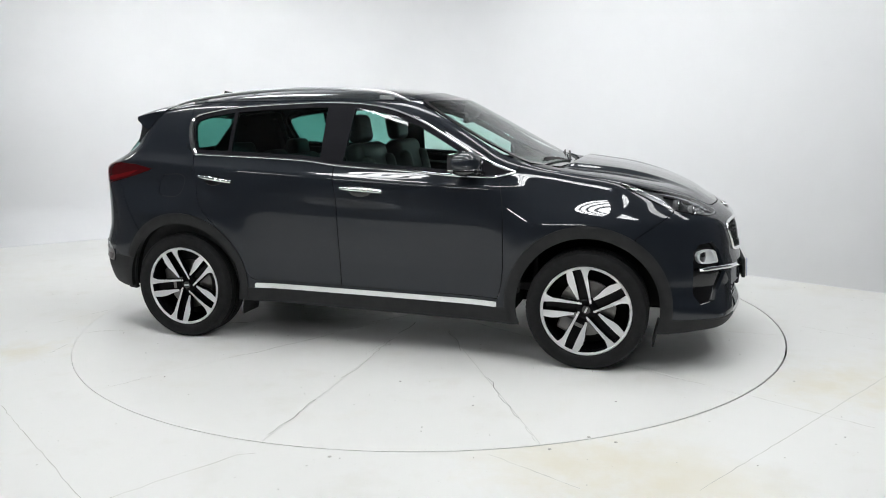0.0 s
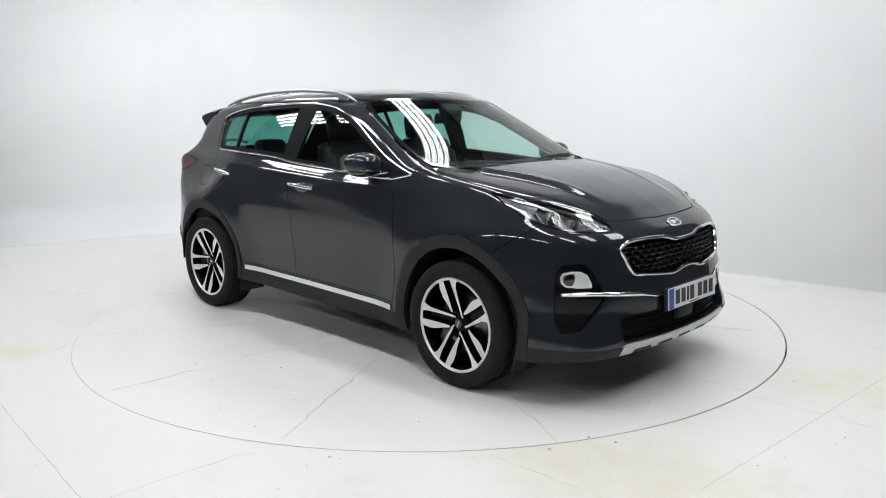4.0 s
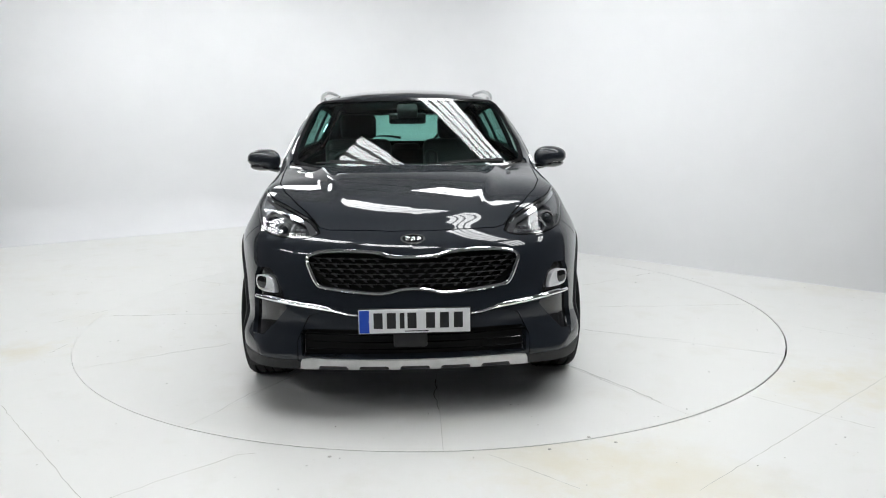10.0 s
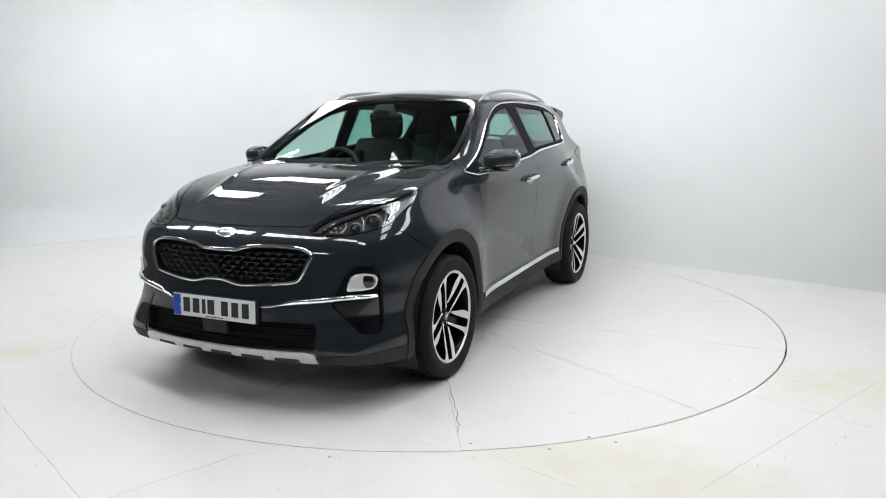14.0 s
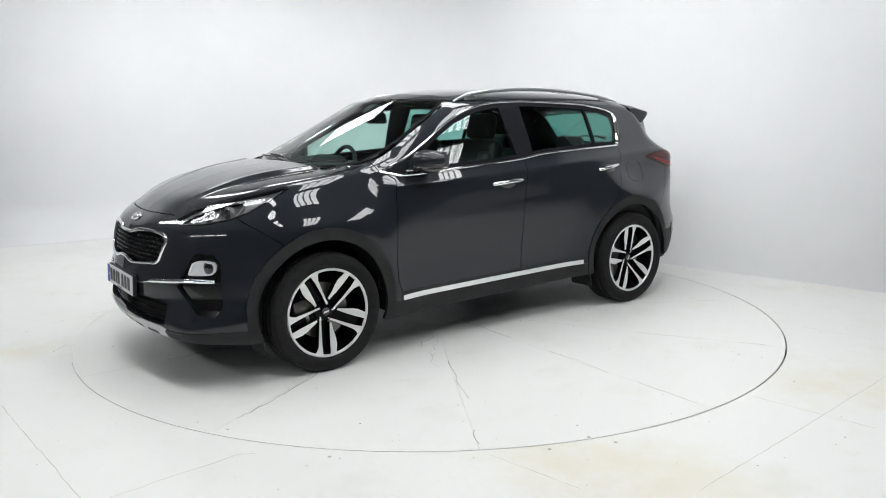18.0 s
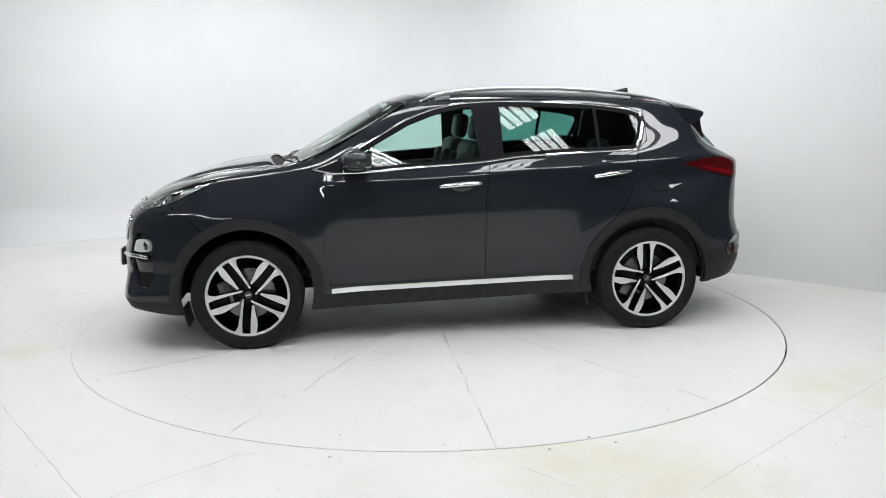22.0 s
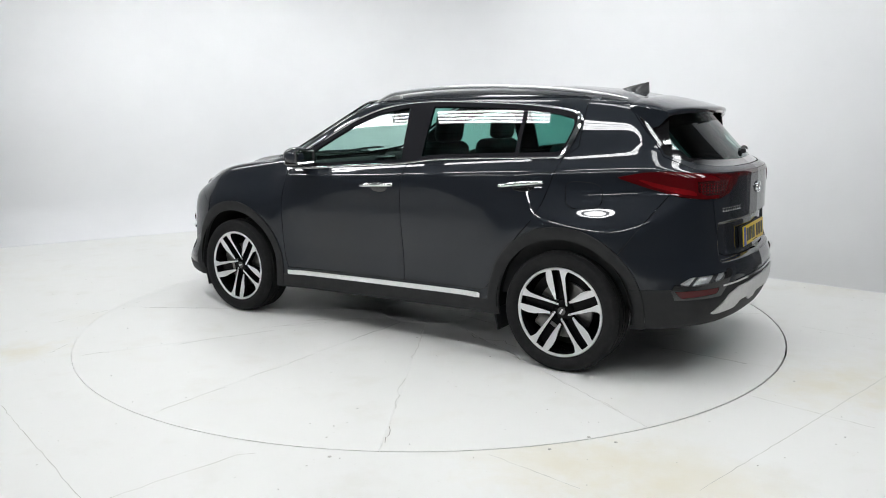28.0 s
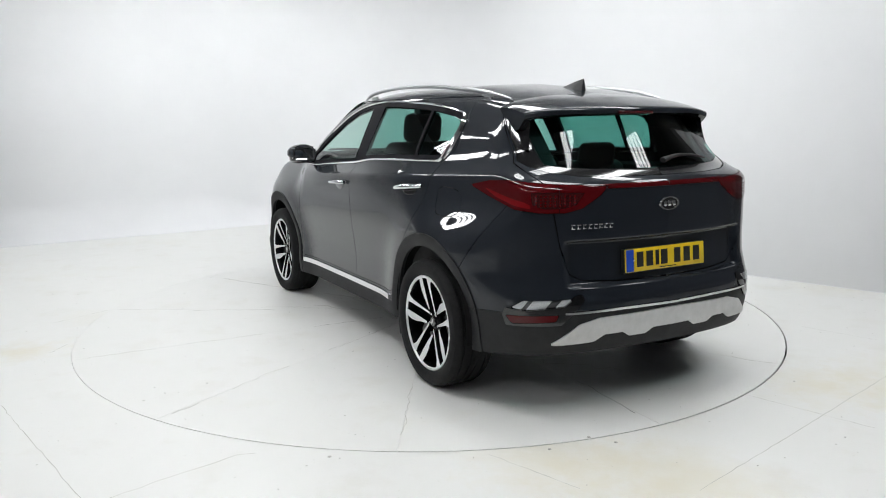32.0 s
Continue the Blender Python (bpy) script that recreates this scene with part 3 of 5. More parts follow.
def turntable():
    """Twelve wedge plates round a cracked middle, on a dark base."""
    disc = new("turntable")
    tagged(disc, "round white painted turntable of twelve wedge plates", "turntable")
    r = DISC_R - DISC_GAP
    bm = add_lathe(bmesh.new(), [(0.0, 0.012), (r - 0.002, 0.012), (r - 0.002, 0.05), (0.0, 0.05)], steps=120)
    bmesh.ops.transform(bm, matrix=Matrix.Rotation(radians(-90), 4, "X"), verts=bm.verts)
    part("base", bm, GAP, disc, smooth=False)
    n, half = 16, 0.0007
    bm = bmesh.new()
    inner = 0.36
    a0 = math.asin(half / inner)
    a1 = math.asin(half / r)
    edge = [(inner, radians(30) * k / 4 * (1 - 2 * a0 / radians(30)) + a0) for k in range(4, -1, -1)] + [(r, radians(30) * k / n * (1 - 2 * a1 / radians(30)) + a1) for k in range(n + 1)]
    top = [bm.verts.new((d * math.cos(t), d * math.sin(t), 0.0)) for d, t in edge]
    foot = [bm.verts.new((d * math.cos(t), d * math.sin(t), -0.011)) for d, t in edge]
    bm.faces.new(top)
    for i in range(len(top)):
        j = (i + 1) % len(top)
        bm.faces.new((top[i], foot[i], foot[j], top[j]))
    plate = part("deck_plate", bm, DISC_WHITE, disc, smooth=False)
    plate.matrix_local = pose(0, 0, 0, 0, 0, -1)
    for k in range(1, 12):
        c = plate.copy()
        scene.collection.objects.link(c)
        c.parent = disc
        c.matrix_local = pose(0, 0, 0, 0, 0, 30 * k - 1)
    bm = add_lathe(bmesh.new(), [(0.0, 0.0), (inner - 0.003, 0.0), (inner - 0.003, 0.011)], steps=64)
    bmesh.ops.transform(bm, matrix=Matrix.Rotation(radians(-90), 4, "X"), verts=bm.verts)
    for v in bm.verts:
        v.co.z = -v.co.z if v.co.z > 0 else v.co.z
    part("deck_middle", bm, DISC_WHITE, disc, smooth=False)
    def on_disc(r):
        d, a = 2.4 * math.sqrt(r.random()), r.uniform(0, 6.283)
        return d * math.cos(a), d * math.sin(a)
    specks(disc, 90, on_disc, 21)
    specks(disc, 90, on_disc, 22)
    rnd = random.Random(11)
    # cracks that wander along the joints
    for k in range(12):
        d = rnd.uniform(0.34, 0.6)
        while d < 2.35:
            stop, path = d + rnd.uniform(0.25, 0.8), []
            off = rnd.uniform(-0.012, 0.012)
            while d < min(stop, 2.42):
                off += rnd.uniform(-0.012, 0.012) - 0.15 * off
                a = radians(30 * k - 1) + off / d
                path.append((d * math.cos(a), d * math.sin(a)))
                d += rnd.uniform(0.02, 0.06)
            if len(path) > 2:
                strip("crack", path, rnd.uniform(0.0012, 0.0032), CRACK_DARK if rnd.random() < 0.45 else CRACK, disc, 0.0009 + 0.0002 * rnd.random(), rnd)
            d += rnd.uniform(0.05, 0.5)
    for k in range(16):
        a = radians(30 * rnd.randrange(12) + rnd.uniform(-4, 4))
        d, path = rnd.uniform(0.1, 1.4), []
        for _ in range(rnd.randrange(5, 11)):
            path.append((d * math.cos(a), d * math.sin(a)))
            d += rnd.uniform(0.03, 0.09)
            a += rnd.uniform(-0.06, 0.06)
        strip("crack", path, rnd.uniform(0.0015, 0.004), CRACK, disc, 0.0008, rnd)
    return disc


def specks(parent, count, spot, seed):
    """Grit and paint chips, all in one sheet."""
    rnd = random.Random(seed)
    bm = bmesh.new()
    for _ in range(count):
        x, y = spot(rnd)
        r, k, t = rnd.uniform(0.002, 0.0065) * rnd.uniform(0.6, 1.2), rnd.randrange(4, 7), rnd.uniform(0, 6)
        low = [bm.verts.new((x + r * rnd.uniform(0.5, 1.2) * math.cos(t + 6.283 * i / k), y + r * rnd.uniform(0.5, 1.2) * math.sin(t + 6.283 * i / k), 0.0006)) for i in range(k)]
        tip = bm.verts.new((x, y, 0.0006 + 0.3 * r))
        for i in range(k):
            bm.faces.new((low[i], low[(i + 1) % k], tip))
    tagged(part("grit", bm, CRACK_DARK if seed % 2 else CRACK, parent, "scattered grit and paint chips", smooth=False), kind="stuff")


def strip(name, path, wide, mat, parent, z, rnd, label=""):
    """A thin uneven line on the ground."""
    bm = bmesh.new()
    p = [Vector((x, y)) for x, y in path]
    rows = []
    for i, q in enumerate(p):
        d = (p[min(i + 1, len(p) - 1)] - p[max(i - 1, 0)]).normalized()
        s = Vector((-d.y, d.x)) * wide * rnd.uniform(0.35, 1.0)
        rows.append((bm.verts.new((q.x + s.x, q.y + s.y, z)), bm.verts.new((q.x - s.x, q.y - s.y, z))))
    for (a, b), (c, e) in zip(rows, rows[1:]):
        bm.faces.new((a, b, e, c))
    return part(name, bm, mat, parent, label, smooth=False)


def floor_lines(floor):
    def on_floor(r):
        while True:
            x, y = r.uniform(-3.4, 3.4), r.uniform(-3.6, 1.6)
            if math.hypot(x, y) > 2.52:
                return x, y
    specks(floor, 110, on_floor, 31)
    specks(floor, 110, on_floor, 32)
    rnd = random.Random(5)
    for ends in FLOOR_SEAMS:
        path = []
        for (x0, y0), (x1, y1) in zip(ends, ends[1:]):
            n = max(2, int(math.hypot(x1 - x0, y1 - y0) / 0.05))
            path += [(x0 + (x1 - x0) * k / n + rnd.uniform(-0.004, 0.004), y0 + (y1 - y0) * k / n + rnd.uniform(-0.004, 0.004)) for k in range(n)]
        strip("floor_seam", path, 0.0022, CRACK, floor, 0.0008, rnd)
    for x, y in ((-0.45, -2.50), (0.52, -2.46), (0.83, -2.40), (0.72, -2.34)):
        bm = add_lathe(bmesh.new(), [(0.0, 0.002), (0.007, 0.002), (0.009, 0.0)], steps=14)
        bmesh.ops.transform(bm, matrix=Matrix.Translation((x, y, 0)) @ Matrix.Rotation(radians(90), 4, "X"), verts=bm.verts)
        part("floor_bolt", bm, CRACK, floor)


FLOOR_SEAMS = (((-2.24, -1.83), (-1.42, -2.79), (-1.2, -3.05)), ((-1.27, -2.84), (-1.09, -2.67), (-0.86, -2.47), (-0.72, -2.44)), ((1.05, -2.86), (2.48, -1.65), (3.3, -0.95)), ((1.66, -1.85), (2.11, -2.33)),
               ((0.25, -2.51), (0.62, -2.86)), ((2.56, -0.58), (2.93, -0.95)), ((-2.39, -0.76), (-2.42, -1.0)), ((-2.74, -0.22), (-2.44, 0.2)))


# ---- the car ----
def outline_ring(s, axle, r):
    return np.hypot(s.p[:, 0] - axle, s.p[:, 2] - 0.36) - r


DLO = [(0.90, 1.128), (0.80, 1.106), (0.746, 1.101), (0.474, 1.112), (0.292, 1.128), (-0.18, 1.158), (-0.437, 1.188), (-0.8, 1.205), (-1.2, 1.217),
       (-1.265, 1.224), (-1.30, 1.27), (-1.328, 1.35), (-1.34, 1.41), (-1.318, 1.465), (-1.21, 1.494), (-1.026, 1.518), (-0.84, 1.531), (-0.46, 1.546),
       (-0.27, 1.545), (-0.084, 1.534), (0.105, 1.499), (0.29, 1.431), (0.475, 1.331), (0.66, 1.225), (0.807, 1.160)]
WINDSCREEN = [(0.372, -0.1), (0.372, 0.07), (0.345, 0.3), (0.290, 0.5), (0.268, 0.58), (0.30, 0.622), (0.42, 0.660), (0.70, 0.712), (0.86, 0.722), (0.97, 0.706), (1.05, 0.59), (1.11, 0.4), (1.13, 0.1), (1.13, -0.1)]
COWL = [(1.10, -0.1), (1.205, -0.1), (1.20, 0.2), (1.17, 0.42), (1.09, 0.62), (1.0, 0.725), (0.90, 0.735), (0.90, 0.5), (1.0, 0.2)]
HOOD = [(1.10, -0.1), (1.0, 0.5), (0.93, 0.70), (0.985, 0.742), (1.175, 0.735), (1.45, 0.715), (1.62, 0.665), (1.80, 0.575), (1.93, 0.485), (1.985, 0.452), (2.015, 0.40), (2.045, 0.264), (2.062, 0.1), (2.064, -0.1)]
SUNROOF = [(0.22, -0.1), (0.22, 0.3), (0.17, 0.48), (-0.95, 0.50), (-0.99, 0.46), (-1.0, -0.1)]
HEADLAMP = [(1.116, 0.906), (1.05, 0.942), (1.0, 0.963), (0.9, 0.993), (0.8, 1.018), (0.65, 1.045), (0.52, 1.074), (0.50, 1.066), (0.54, 1.03), (0.60, 0.99), (0.68, 0.942), (0.77, 0.910),
            (0.87, 0.892), (0.96, 0.883), (1.06, 0.883), (1.105, 0.892)]
GRILLE = [(-0.1, 0.809), (0.0, 0.809), (0.1, 0.812), (0.17, 0.830), (0.3, 0.837), (0.42, 0.832), (0.48, 0.818), (0.506, 0.795), (0.492, 0.755), (0.468, 0.70), (0.44, 0.672),
          (0.36, 0.660), (0.2, 0.645), (0.13, 0.645), (0.06, 0.660), (0.0, 0.664), (-0.1, 0.664)]
FOG_POCKET = [(0.795, 0.69), (0.83, 0.735), (0.93, 0.742), (0.98, 0.70), (1.03, 0.61), (1.05, 0.555), (1.0, 0.50), (0.92, 0.415), (0.82, 0.40), (0.79, 0.45)]
FOG_BEZEL = [(0.978, 0.622), (0.969, 0.652), (0.952, 0.688), (0.923, 0.702), (0.873, 0.703), (0.828, 0.693), (0.816, 0.672), (0.823, 0.643), (0.844, 0.626), (0.903, 0.621)]
FRONT_BAR = [(0.778, 0.588), (0.72, 0.589), (0.65, 0.587), (0.53, 0.576), (0.43, 0.567), (0.36, 0.556), (0.30, 0.545), (0.15, 0.541), (0.0, 0.540)]
FRONT_BLACK = [(-0.1, 0.535), (0.44, 0.548), (0.50, 0.53), (0.56, 0.41), (0.56, 0.31), (-0.1, 0.30)]
INTAKE = [(-0.1, 0.472), (0.39, 0.468), (0.525, 0.462), (0.545, 0.44), (0.54, 0.335), (-0.1, 0.325)]
FRONT_SKID = [(-0.1, 0.322), (0.50, 0.324), (0.545, 0.318), (0.555, 0.25), (0.47, 0.25), (0.455, 0.290), (0.325, 0.290), (0.31, 0.25), (0.275, 0.25), (0.26, 0.290), (0.13, 0.290), (0.115, 0.25), (0.08, 0.25), (0.065, 0.290), (-0.1, 0.290)]
FRONT_BUMPER = [(1.83, 0.955), (1.78, 0.90), (1.60, 0.775), (1.60, 0.0), (2.6, 0.0), (2.6, 1.2), (2.1, 1.2), (1.95, 0.99)]
DOOR_FRONT = [(0.905, 1.137), (0.815, 1.083), (0.838, 0.95), (0.845, 0.842), (0.846, 0.58), (0.835, 0.46), (0.811, 0.385), (-0.205, 0.40), (-0.207, 0.60), (-0.207, 0.938), (-0.235, 1.15), (-0.255, 1.55), (0.30, 1.56), (0.94, 1.2)]
DOOR_REAR = [(-0.205, 0.40), (-0.207, 0.60), (-0.207, 0.938), (-0.235, 1.15), (-0.255, 1.56), (-1.36, 1.56), (-1.36, 1.28), (-1.285, 1.22), (-1.262, 1.16), (-1.235, 1.07), (-1.205, 0.96), (-1.15, 0.86),
             (-1.06, 0.76), (-0.965, 0.63), (-0.885, 0.49), (-0.84, 0.43), (-0.80, 0.412)]
FUEL_FLAP = [(-1.315, 1.093), (-1.53, 1.083), (-1.545, 0.945), (-1.345, 0.938)]
TAIL_LAMP = [(0.577, 1.119), (0.70, 1.15), (0.80, 1.158), (0.95, 1.148), (1.08, 1.141), (1.27, 1.131), (1.24, 1.09), (1.16, 1.03), (1.085, 1.010), (0.985, 1.010), (0.85, 1.022), (0.70, 1.07), (0.60, 1.108)]
TAIL_BAR = [(-0.1, 1.117), (0.40, 1.117), (0.40, 1.139), (-0.1, 1.139)]
REAR_GLASS = [(-0.1, 1.168), (0.30, 1.169), (0.48, 1.176), (0.58, 1.192), (0.64, 1.218), (0.672, 1.255), (0.668, 1.32), (0.645, 1.40), (0.60, 1.475), (0.3, 1.497), (-0.1, 1.505)]
TAILGATE = [(-0.1, 0.668), (0.3, 0.671), (0.48, 0.683), (0.535, 0.71), (0.565, 0.76), (0.597, 0.85), (0.622, 0.99), (0.652, 1.15), (0.684, 1.25), (0.680, 1.32), (0.658, 1.41), (0.61, 1.51), (-0.1, 1.545)]
REAR_BUMPER = [(-1.90, 1.04), (-1.73, 0.80), (-1.66, 0.70), (-1.66, 0.0), (-2.6, 0.0), (-2.6, 1.0), (-2.1, 1.04)]
REAR_LOW = [(0.5, 0.518), (0.62, 0.518), (0.80, 0.530), (1.13, 0.553), (1.8, 0.545), (1.8, 0.0), (0.5, 0.0)]
REAR_FOG = [(0.835, 0.556), (0.90, 0.597), (1.135, 0.610), (1.10, 0.576), (0.92, 0.552)]
REAR_GLOSS = [(0.815, 0.56), (0.80, 0.52), (0.82, 0.472), (1.085, 0.485), (1.135, 0.535), (1.185, 0.60), (1.175, 0.628), (1.14, 0.622), (1.10, 0.576), (0.92, 0.552), (0.835, 0.556)]
REFLECTOR = [(0.817, 0.522), (1.075, 0.536), (1.06, 0.504), (0.85, 0.484)]
REAR_SKID = [(-0.1, 0.526), (0.43, 0.512), (0.53, 0.486), (0.655, 0.386), (0.60, 0.386), (0.45, 0.395), (0.40, 0.428), (0.30, 0.43), (0.26, 0.405), (0.16, 0.405), (0.12, 0.432), (-0.1, 0.432)]
REAR_BAR = [(-0.1, 0.538), (0.3, 0.541), (0.60, 0.535), (0.60, 0.547), (0.3, 0.555), (-0.1, 0.552)]


PANE_POWERS = {0: [(0, 0), (0, 1), (0, 2), (2, 0), (2, 1)], 1: [(0, 0), (1, 0), (2, 0), (0, 1), (0, 2), (1, 1)], 2: [(0, 0), (1, 0), (2, 0), (0, 2), (1, 2), (2, 2)]}


def pane_fit(p, axis):
    """A smooth surface through the points: the given coordinate as a polynomial of the other two."""
    u, v = [p[:, k] for k in range(3) if k != axis]
    terms = [u**i * v**j for i, j in PANE_POWERS[axis]]
    return np.linalg.lstsq(np.stack(terms, 1), p[:, axis], rcond=None)[0]


def pane_value(c, u, v, axis):
    return sum(k * u**i * v**j for k, (i, j) in zip(c, PANE_POWERS[axis]))


def pane_on(s, c, axis):
    """The sheet laid on that smooth surface, as true curved glass is."""
    a, b = [k for k in range(3) if k != axis]
    u, v, h = s.p[:, a], s.p[:, b], 0.004
    p, n = s.p.copy(), np.zeros_like(s.p)
    p[:, axis] = pane_value(c, u, v, axis)
    n[:, axis] = 1
    n[:, a] = -(pane_value(c, u + h, v, axis) - pane_value(c, u - h, v, axis)) / (2 * h)
    n[:, b] = -(pane_value(c, u, v + h, axis) - pane_value(c, u, v - h, axis)) / (2 * h)
    n *= np.sign((n * s.n).sum(1))[:, None]
    return Sheet(p, n / np.linalg.norm(n, axis=1)[:, None], s.tri)


def moulding(car):
    """Rounded chrome strips round the side windows."""
    line = smooth_line([(x, z) for x, z in DLO] + [DLO[0]], 170)[:-1]
    pts, rad = [], []
    for q in line:
        x, z = q.x, q.y
        p, n = side_at(x, z)
        pts.append(p + n * 0.002)
        rad.append(0.006 + 0.012 * float(step(np.array(-x), 1.22, 1.31)) * (1 - float(step(np.array(z), 1.42, 1.49))) + 0.0015 * float(step(np.array(-z), -1.26, -1.16)))
    for side in (0, 1):
        bm = add_tube(bmesh.new(), pts + pts[:1], rad + rad[:1], 8, up=(0, 1, 0))
        part("window_trim", mirrored(bm) if side else bm, CHROME, car, "polished chrome strip round the side windows")


def grille_surround(car):
    half = [q for q in GRILLE if q[0] > -0.05]
    ring = half + [(-y, z) for y, z in half[::-1] if y > 0.01]
    line = smooth_line([(y, z) for y, z in ring] + [ring[0]], 130)[:-1]
    pts = []
    for q in line:
        p, n = nose_at(abs(q.x), q.y)
        pts.append(Vector((p.x + 0.004, q.x, q.y)))
    part("grille_surround", add_tube(bmesh.new(), pts + pts[:1], 0.0095, 10, up=(1, 0, 0)), CHROME, car, "chrome grille surround")


def bumper_bar(car):
    half = smooth_line(FRONT_BAR, 40)
    line = [(q.x, q.y) for q in half] + [(-q.x, q.y) for q in half[::-1][1:]]
    bm, rows = bmesh.new(), []
    for y, z in line:
        p, n = nose_at(abs(y), z)
        out = Vector((n.x, n.y * (1 if y > 0 else -1), 0)).normalized()
        h = 0.005 + 0.0075 * float(step(np.array(abs(y)), 0.37, 0.42)) - 0.004 * float(step(np.array(abs(y)), 0.70, 0.80))
        base = Vector((p.x, y, z + 0.4 * (h - 0.005)))
        rows.append([bm.verts.new(base + out * o + Vector((0, 0, h * k))) for k, o in ((-1, -0.01), (-1, 0.004), (-0.55, 0.010), (0.1, 0.0115), (0.7, 0.008), (1, 0.002), (1, -0.01))])
    for a, b in zip(rows, rows[1:]):
        for i in range(6):
            bm.faces.new((a[i], b[i], b[i + 1], a[i + 1]))
    bm.faces.new(rows[0])
    bm.faces.new(rows[-1])
    bmesh.ops.recalc_face_normals(bm, faces=bm.faces)
    part("bumper_bar", bm, CHROME, car, "chrome bar across the front bumper")


def sided(name, s, mat, car, label="", **how):
    """One panel on each flank."""
    return panel(name, s, mat, car, label, **how), panel(name, flipped(s), mat, car, label, **how)


def body(car):
    p, tri = skin_grid(290, 150, 290)
    rest = Sheet(p, skin_normal(p), tri)
    x, y, z = rest.p.T
    under = at(fine([(-2.4, 0.36), (-1.75, 0.30), (-0.95, 0.275), (0.0, 0.25), (0.9, 0.235), (1.7, 0.23), (2.0, 0.255), (2.2, 0.272), (2.4, 0.275)], -2.4, 2.4, 0.05), x)
    _, rest = cut(rest, z - under)
    for a in (AXLE, -AXLE):
        _, rest = cut(rest, outline_ring(rest, a, 0.412))
    made = {}
    # windows
    glass, rest = carve(rest, np.maximum(xz(rest, DLO), 0.5 - rest.p[:, 1]), 0.001)
    inner = glass
    moulding(car)
    fit = pane_fit(glass.p[(glass.p[:, 2] > 1.27) & (glass.p[:, 2] < 1.47) & (glass.p[:, 0] < 0.62)], 1)
    for key, lo, hi, mat, label in (("front", None, 0.70, GLASS_CLEAR, "pale green tinted side window"), ("rear", -0.985, -0.335, GLASS_DARK, "dark green privacy glass"),
                                    ("quarter", -1.5, -1.008, GLASS_DARK, "dark green privacy glass")):
        x = inner.p[:, 0]
        low = -0.145 - 0.1 * (1.53 - inner.p[:, 2]) if lo is None else lo
        pane, inner = cut(inner, np.maximum(xz(inner, DLO) + 0.030, np.maximum(low - x, x - hi)))
        sided("side_window", pane_on(pane, fit, 1), mat, car, label, lift=-0.004, depth=0.006)
    sided("window_pillar", inner, PILLAR, car, "satin black window pillars and seals", depth=0.02)
    # windscreen, cowl, bonnet, roof glass
    d = np.maximum(xy(rest, WINDSCREEN), 1.12 - rest.p[:, 2])
    screen, rest = carve(rest, d, 0.002)
    border, clear = cut(screen, -xy(screen, WINDSCREEN) - 0.028)
    fit = pane_fit(clear.p, 2)
    clear, border = pane_on(clear, fit, 2), pane_on(border, fit, 2)
    panel("windscreen", clear, GLASS_CLEAR, car, "pale green windscreen", lift=-0.003, depth=0.004, both=True)
    panel("windscreen_border", border, GLOSS, car, "black ceramic border of the windscreen", lift=-0.003, depth=0.01, both=True)
    cowl, rest = carve(rest, np.maximum(xy(rest, COWL), 1.0 - rest.p[:, 2]), 0.001)
    panel("cowl", cowl, PLASTIC, car, "black plastic cowl under the windscreen", lift=-0.012, depth=0.03, both=True)
    head, rest = carve(rest, np.maximum(front_corner(rest, HEADLAMP), 1.2 - rest.p[:, 0]), 0.0015)
    made["head"] = head
    hood, rest = carve(rest, np.maximum(xy(rest, HOOD), 0.88 - rest.p[:, 2]), 0.003)
    panel("bonnet", hood, PAINT, car, "dark blue-grey metallic bonnet", depth=0.02, both=True)
    roof, rest = carve(rest, np.maximum(xy(rest, SUNROOF), 1.4 - rest.p[:, 2]), 0.003)
    panel("roof_glass", roof, GLOSS, car, "black panoramic roof glass", lift=-0.002, depth=0.01, both=True)
    # nose
    grille, rest = carve(rest, np.maximum(yz(rest, GRILLE), 1.9 - rest.p[:, 0]), 0.001)
    mesh_zone = grille
    grille_surround(car)
    panel("grille_back", mesh_zone, DARK, car, lift=-0.035, depth=0.0, both=True)
    made["grille"] = mesh_zone
    bumper_bar(car)
    pocket, rest = carve(rest, np.maximum(front_corner(rest, FOG_POCKET), 1.5 - rest.p[:, 0]), 0.001)
    bezel, pocket = carve(pocket, front_corner(pocket, FOG_BEZEL), 0.001)
    sided("fog_pocket", pocket, GLOSS, car, "gloss black fog lamp pocket", lift=-0.022, depth=0.0)
    edge, dish = cut(bezel, -front_corner(bezel, FOG_BEZEL) - 0.009)
    sided("fog_bezel", edge, FOG_SILVER, car, "silver fog lamp bezel", lift=0.004, depth=0.03)
    sided("fog_dish", dish, FOG_SILVER, car, "silver fog lamp dish", lift=-0.012, depth=0.0)
    skid, rest = carve(rest, np.maximum(yz(rest, FRONT_SKID), 1.8 - rest.p[:, 0]), 0.001)
    panel("front_skid_plate", skid, SILVER, car, "silver front skid plate", lift=0.006, depth=0.02, both=True)
    intake, rest = carve(rest, np.maximum(yz(rest, INTAKE), 1.8 - rest.p[:, 0]), 0.001)
    panel("intake_back", intake, DARK, car, lift=-0.05, depth=0.0, both=True)
    made["intake"] = intake
    black, rest = carve(rest, np.maximum(yz(rest, FRONT_BLACK), 1.8 - rest.p[:, 0]), 0.001)
    panel("intake_surround", black, PAINT, car, "dark blue-grey lower intake surround", lift=-0.004, depth=0.05, both=True)
    # tail
    lamp, rest = carve(rest, np.maximum(rear_corner(rest, TAIL_LAMP), 1.4 + rest.p[:, 0]), 0.0015)
    made["tail"] = lamp
    bar, rest = carve(rest, np.maximum(yz(rest, TAIL_BAR), 1.9 + rest.p[:, 0]), 0.001)
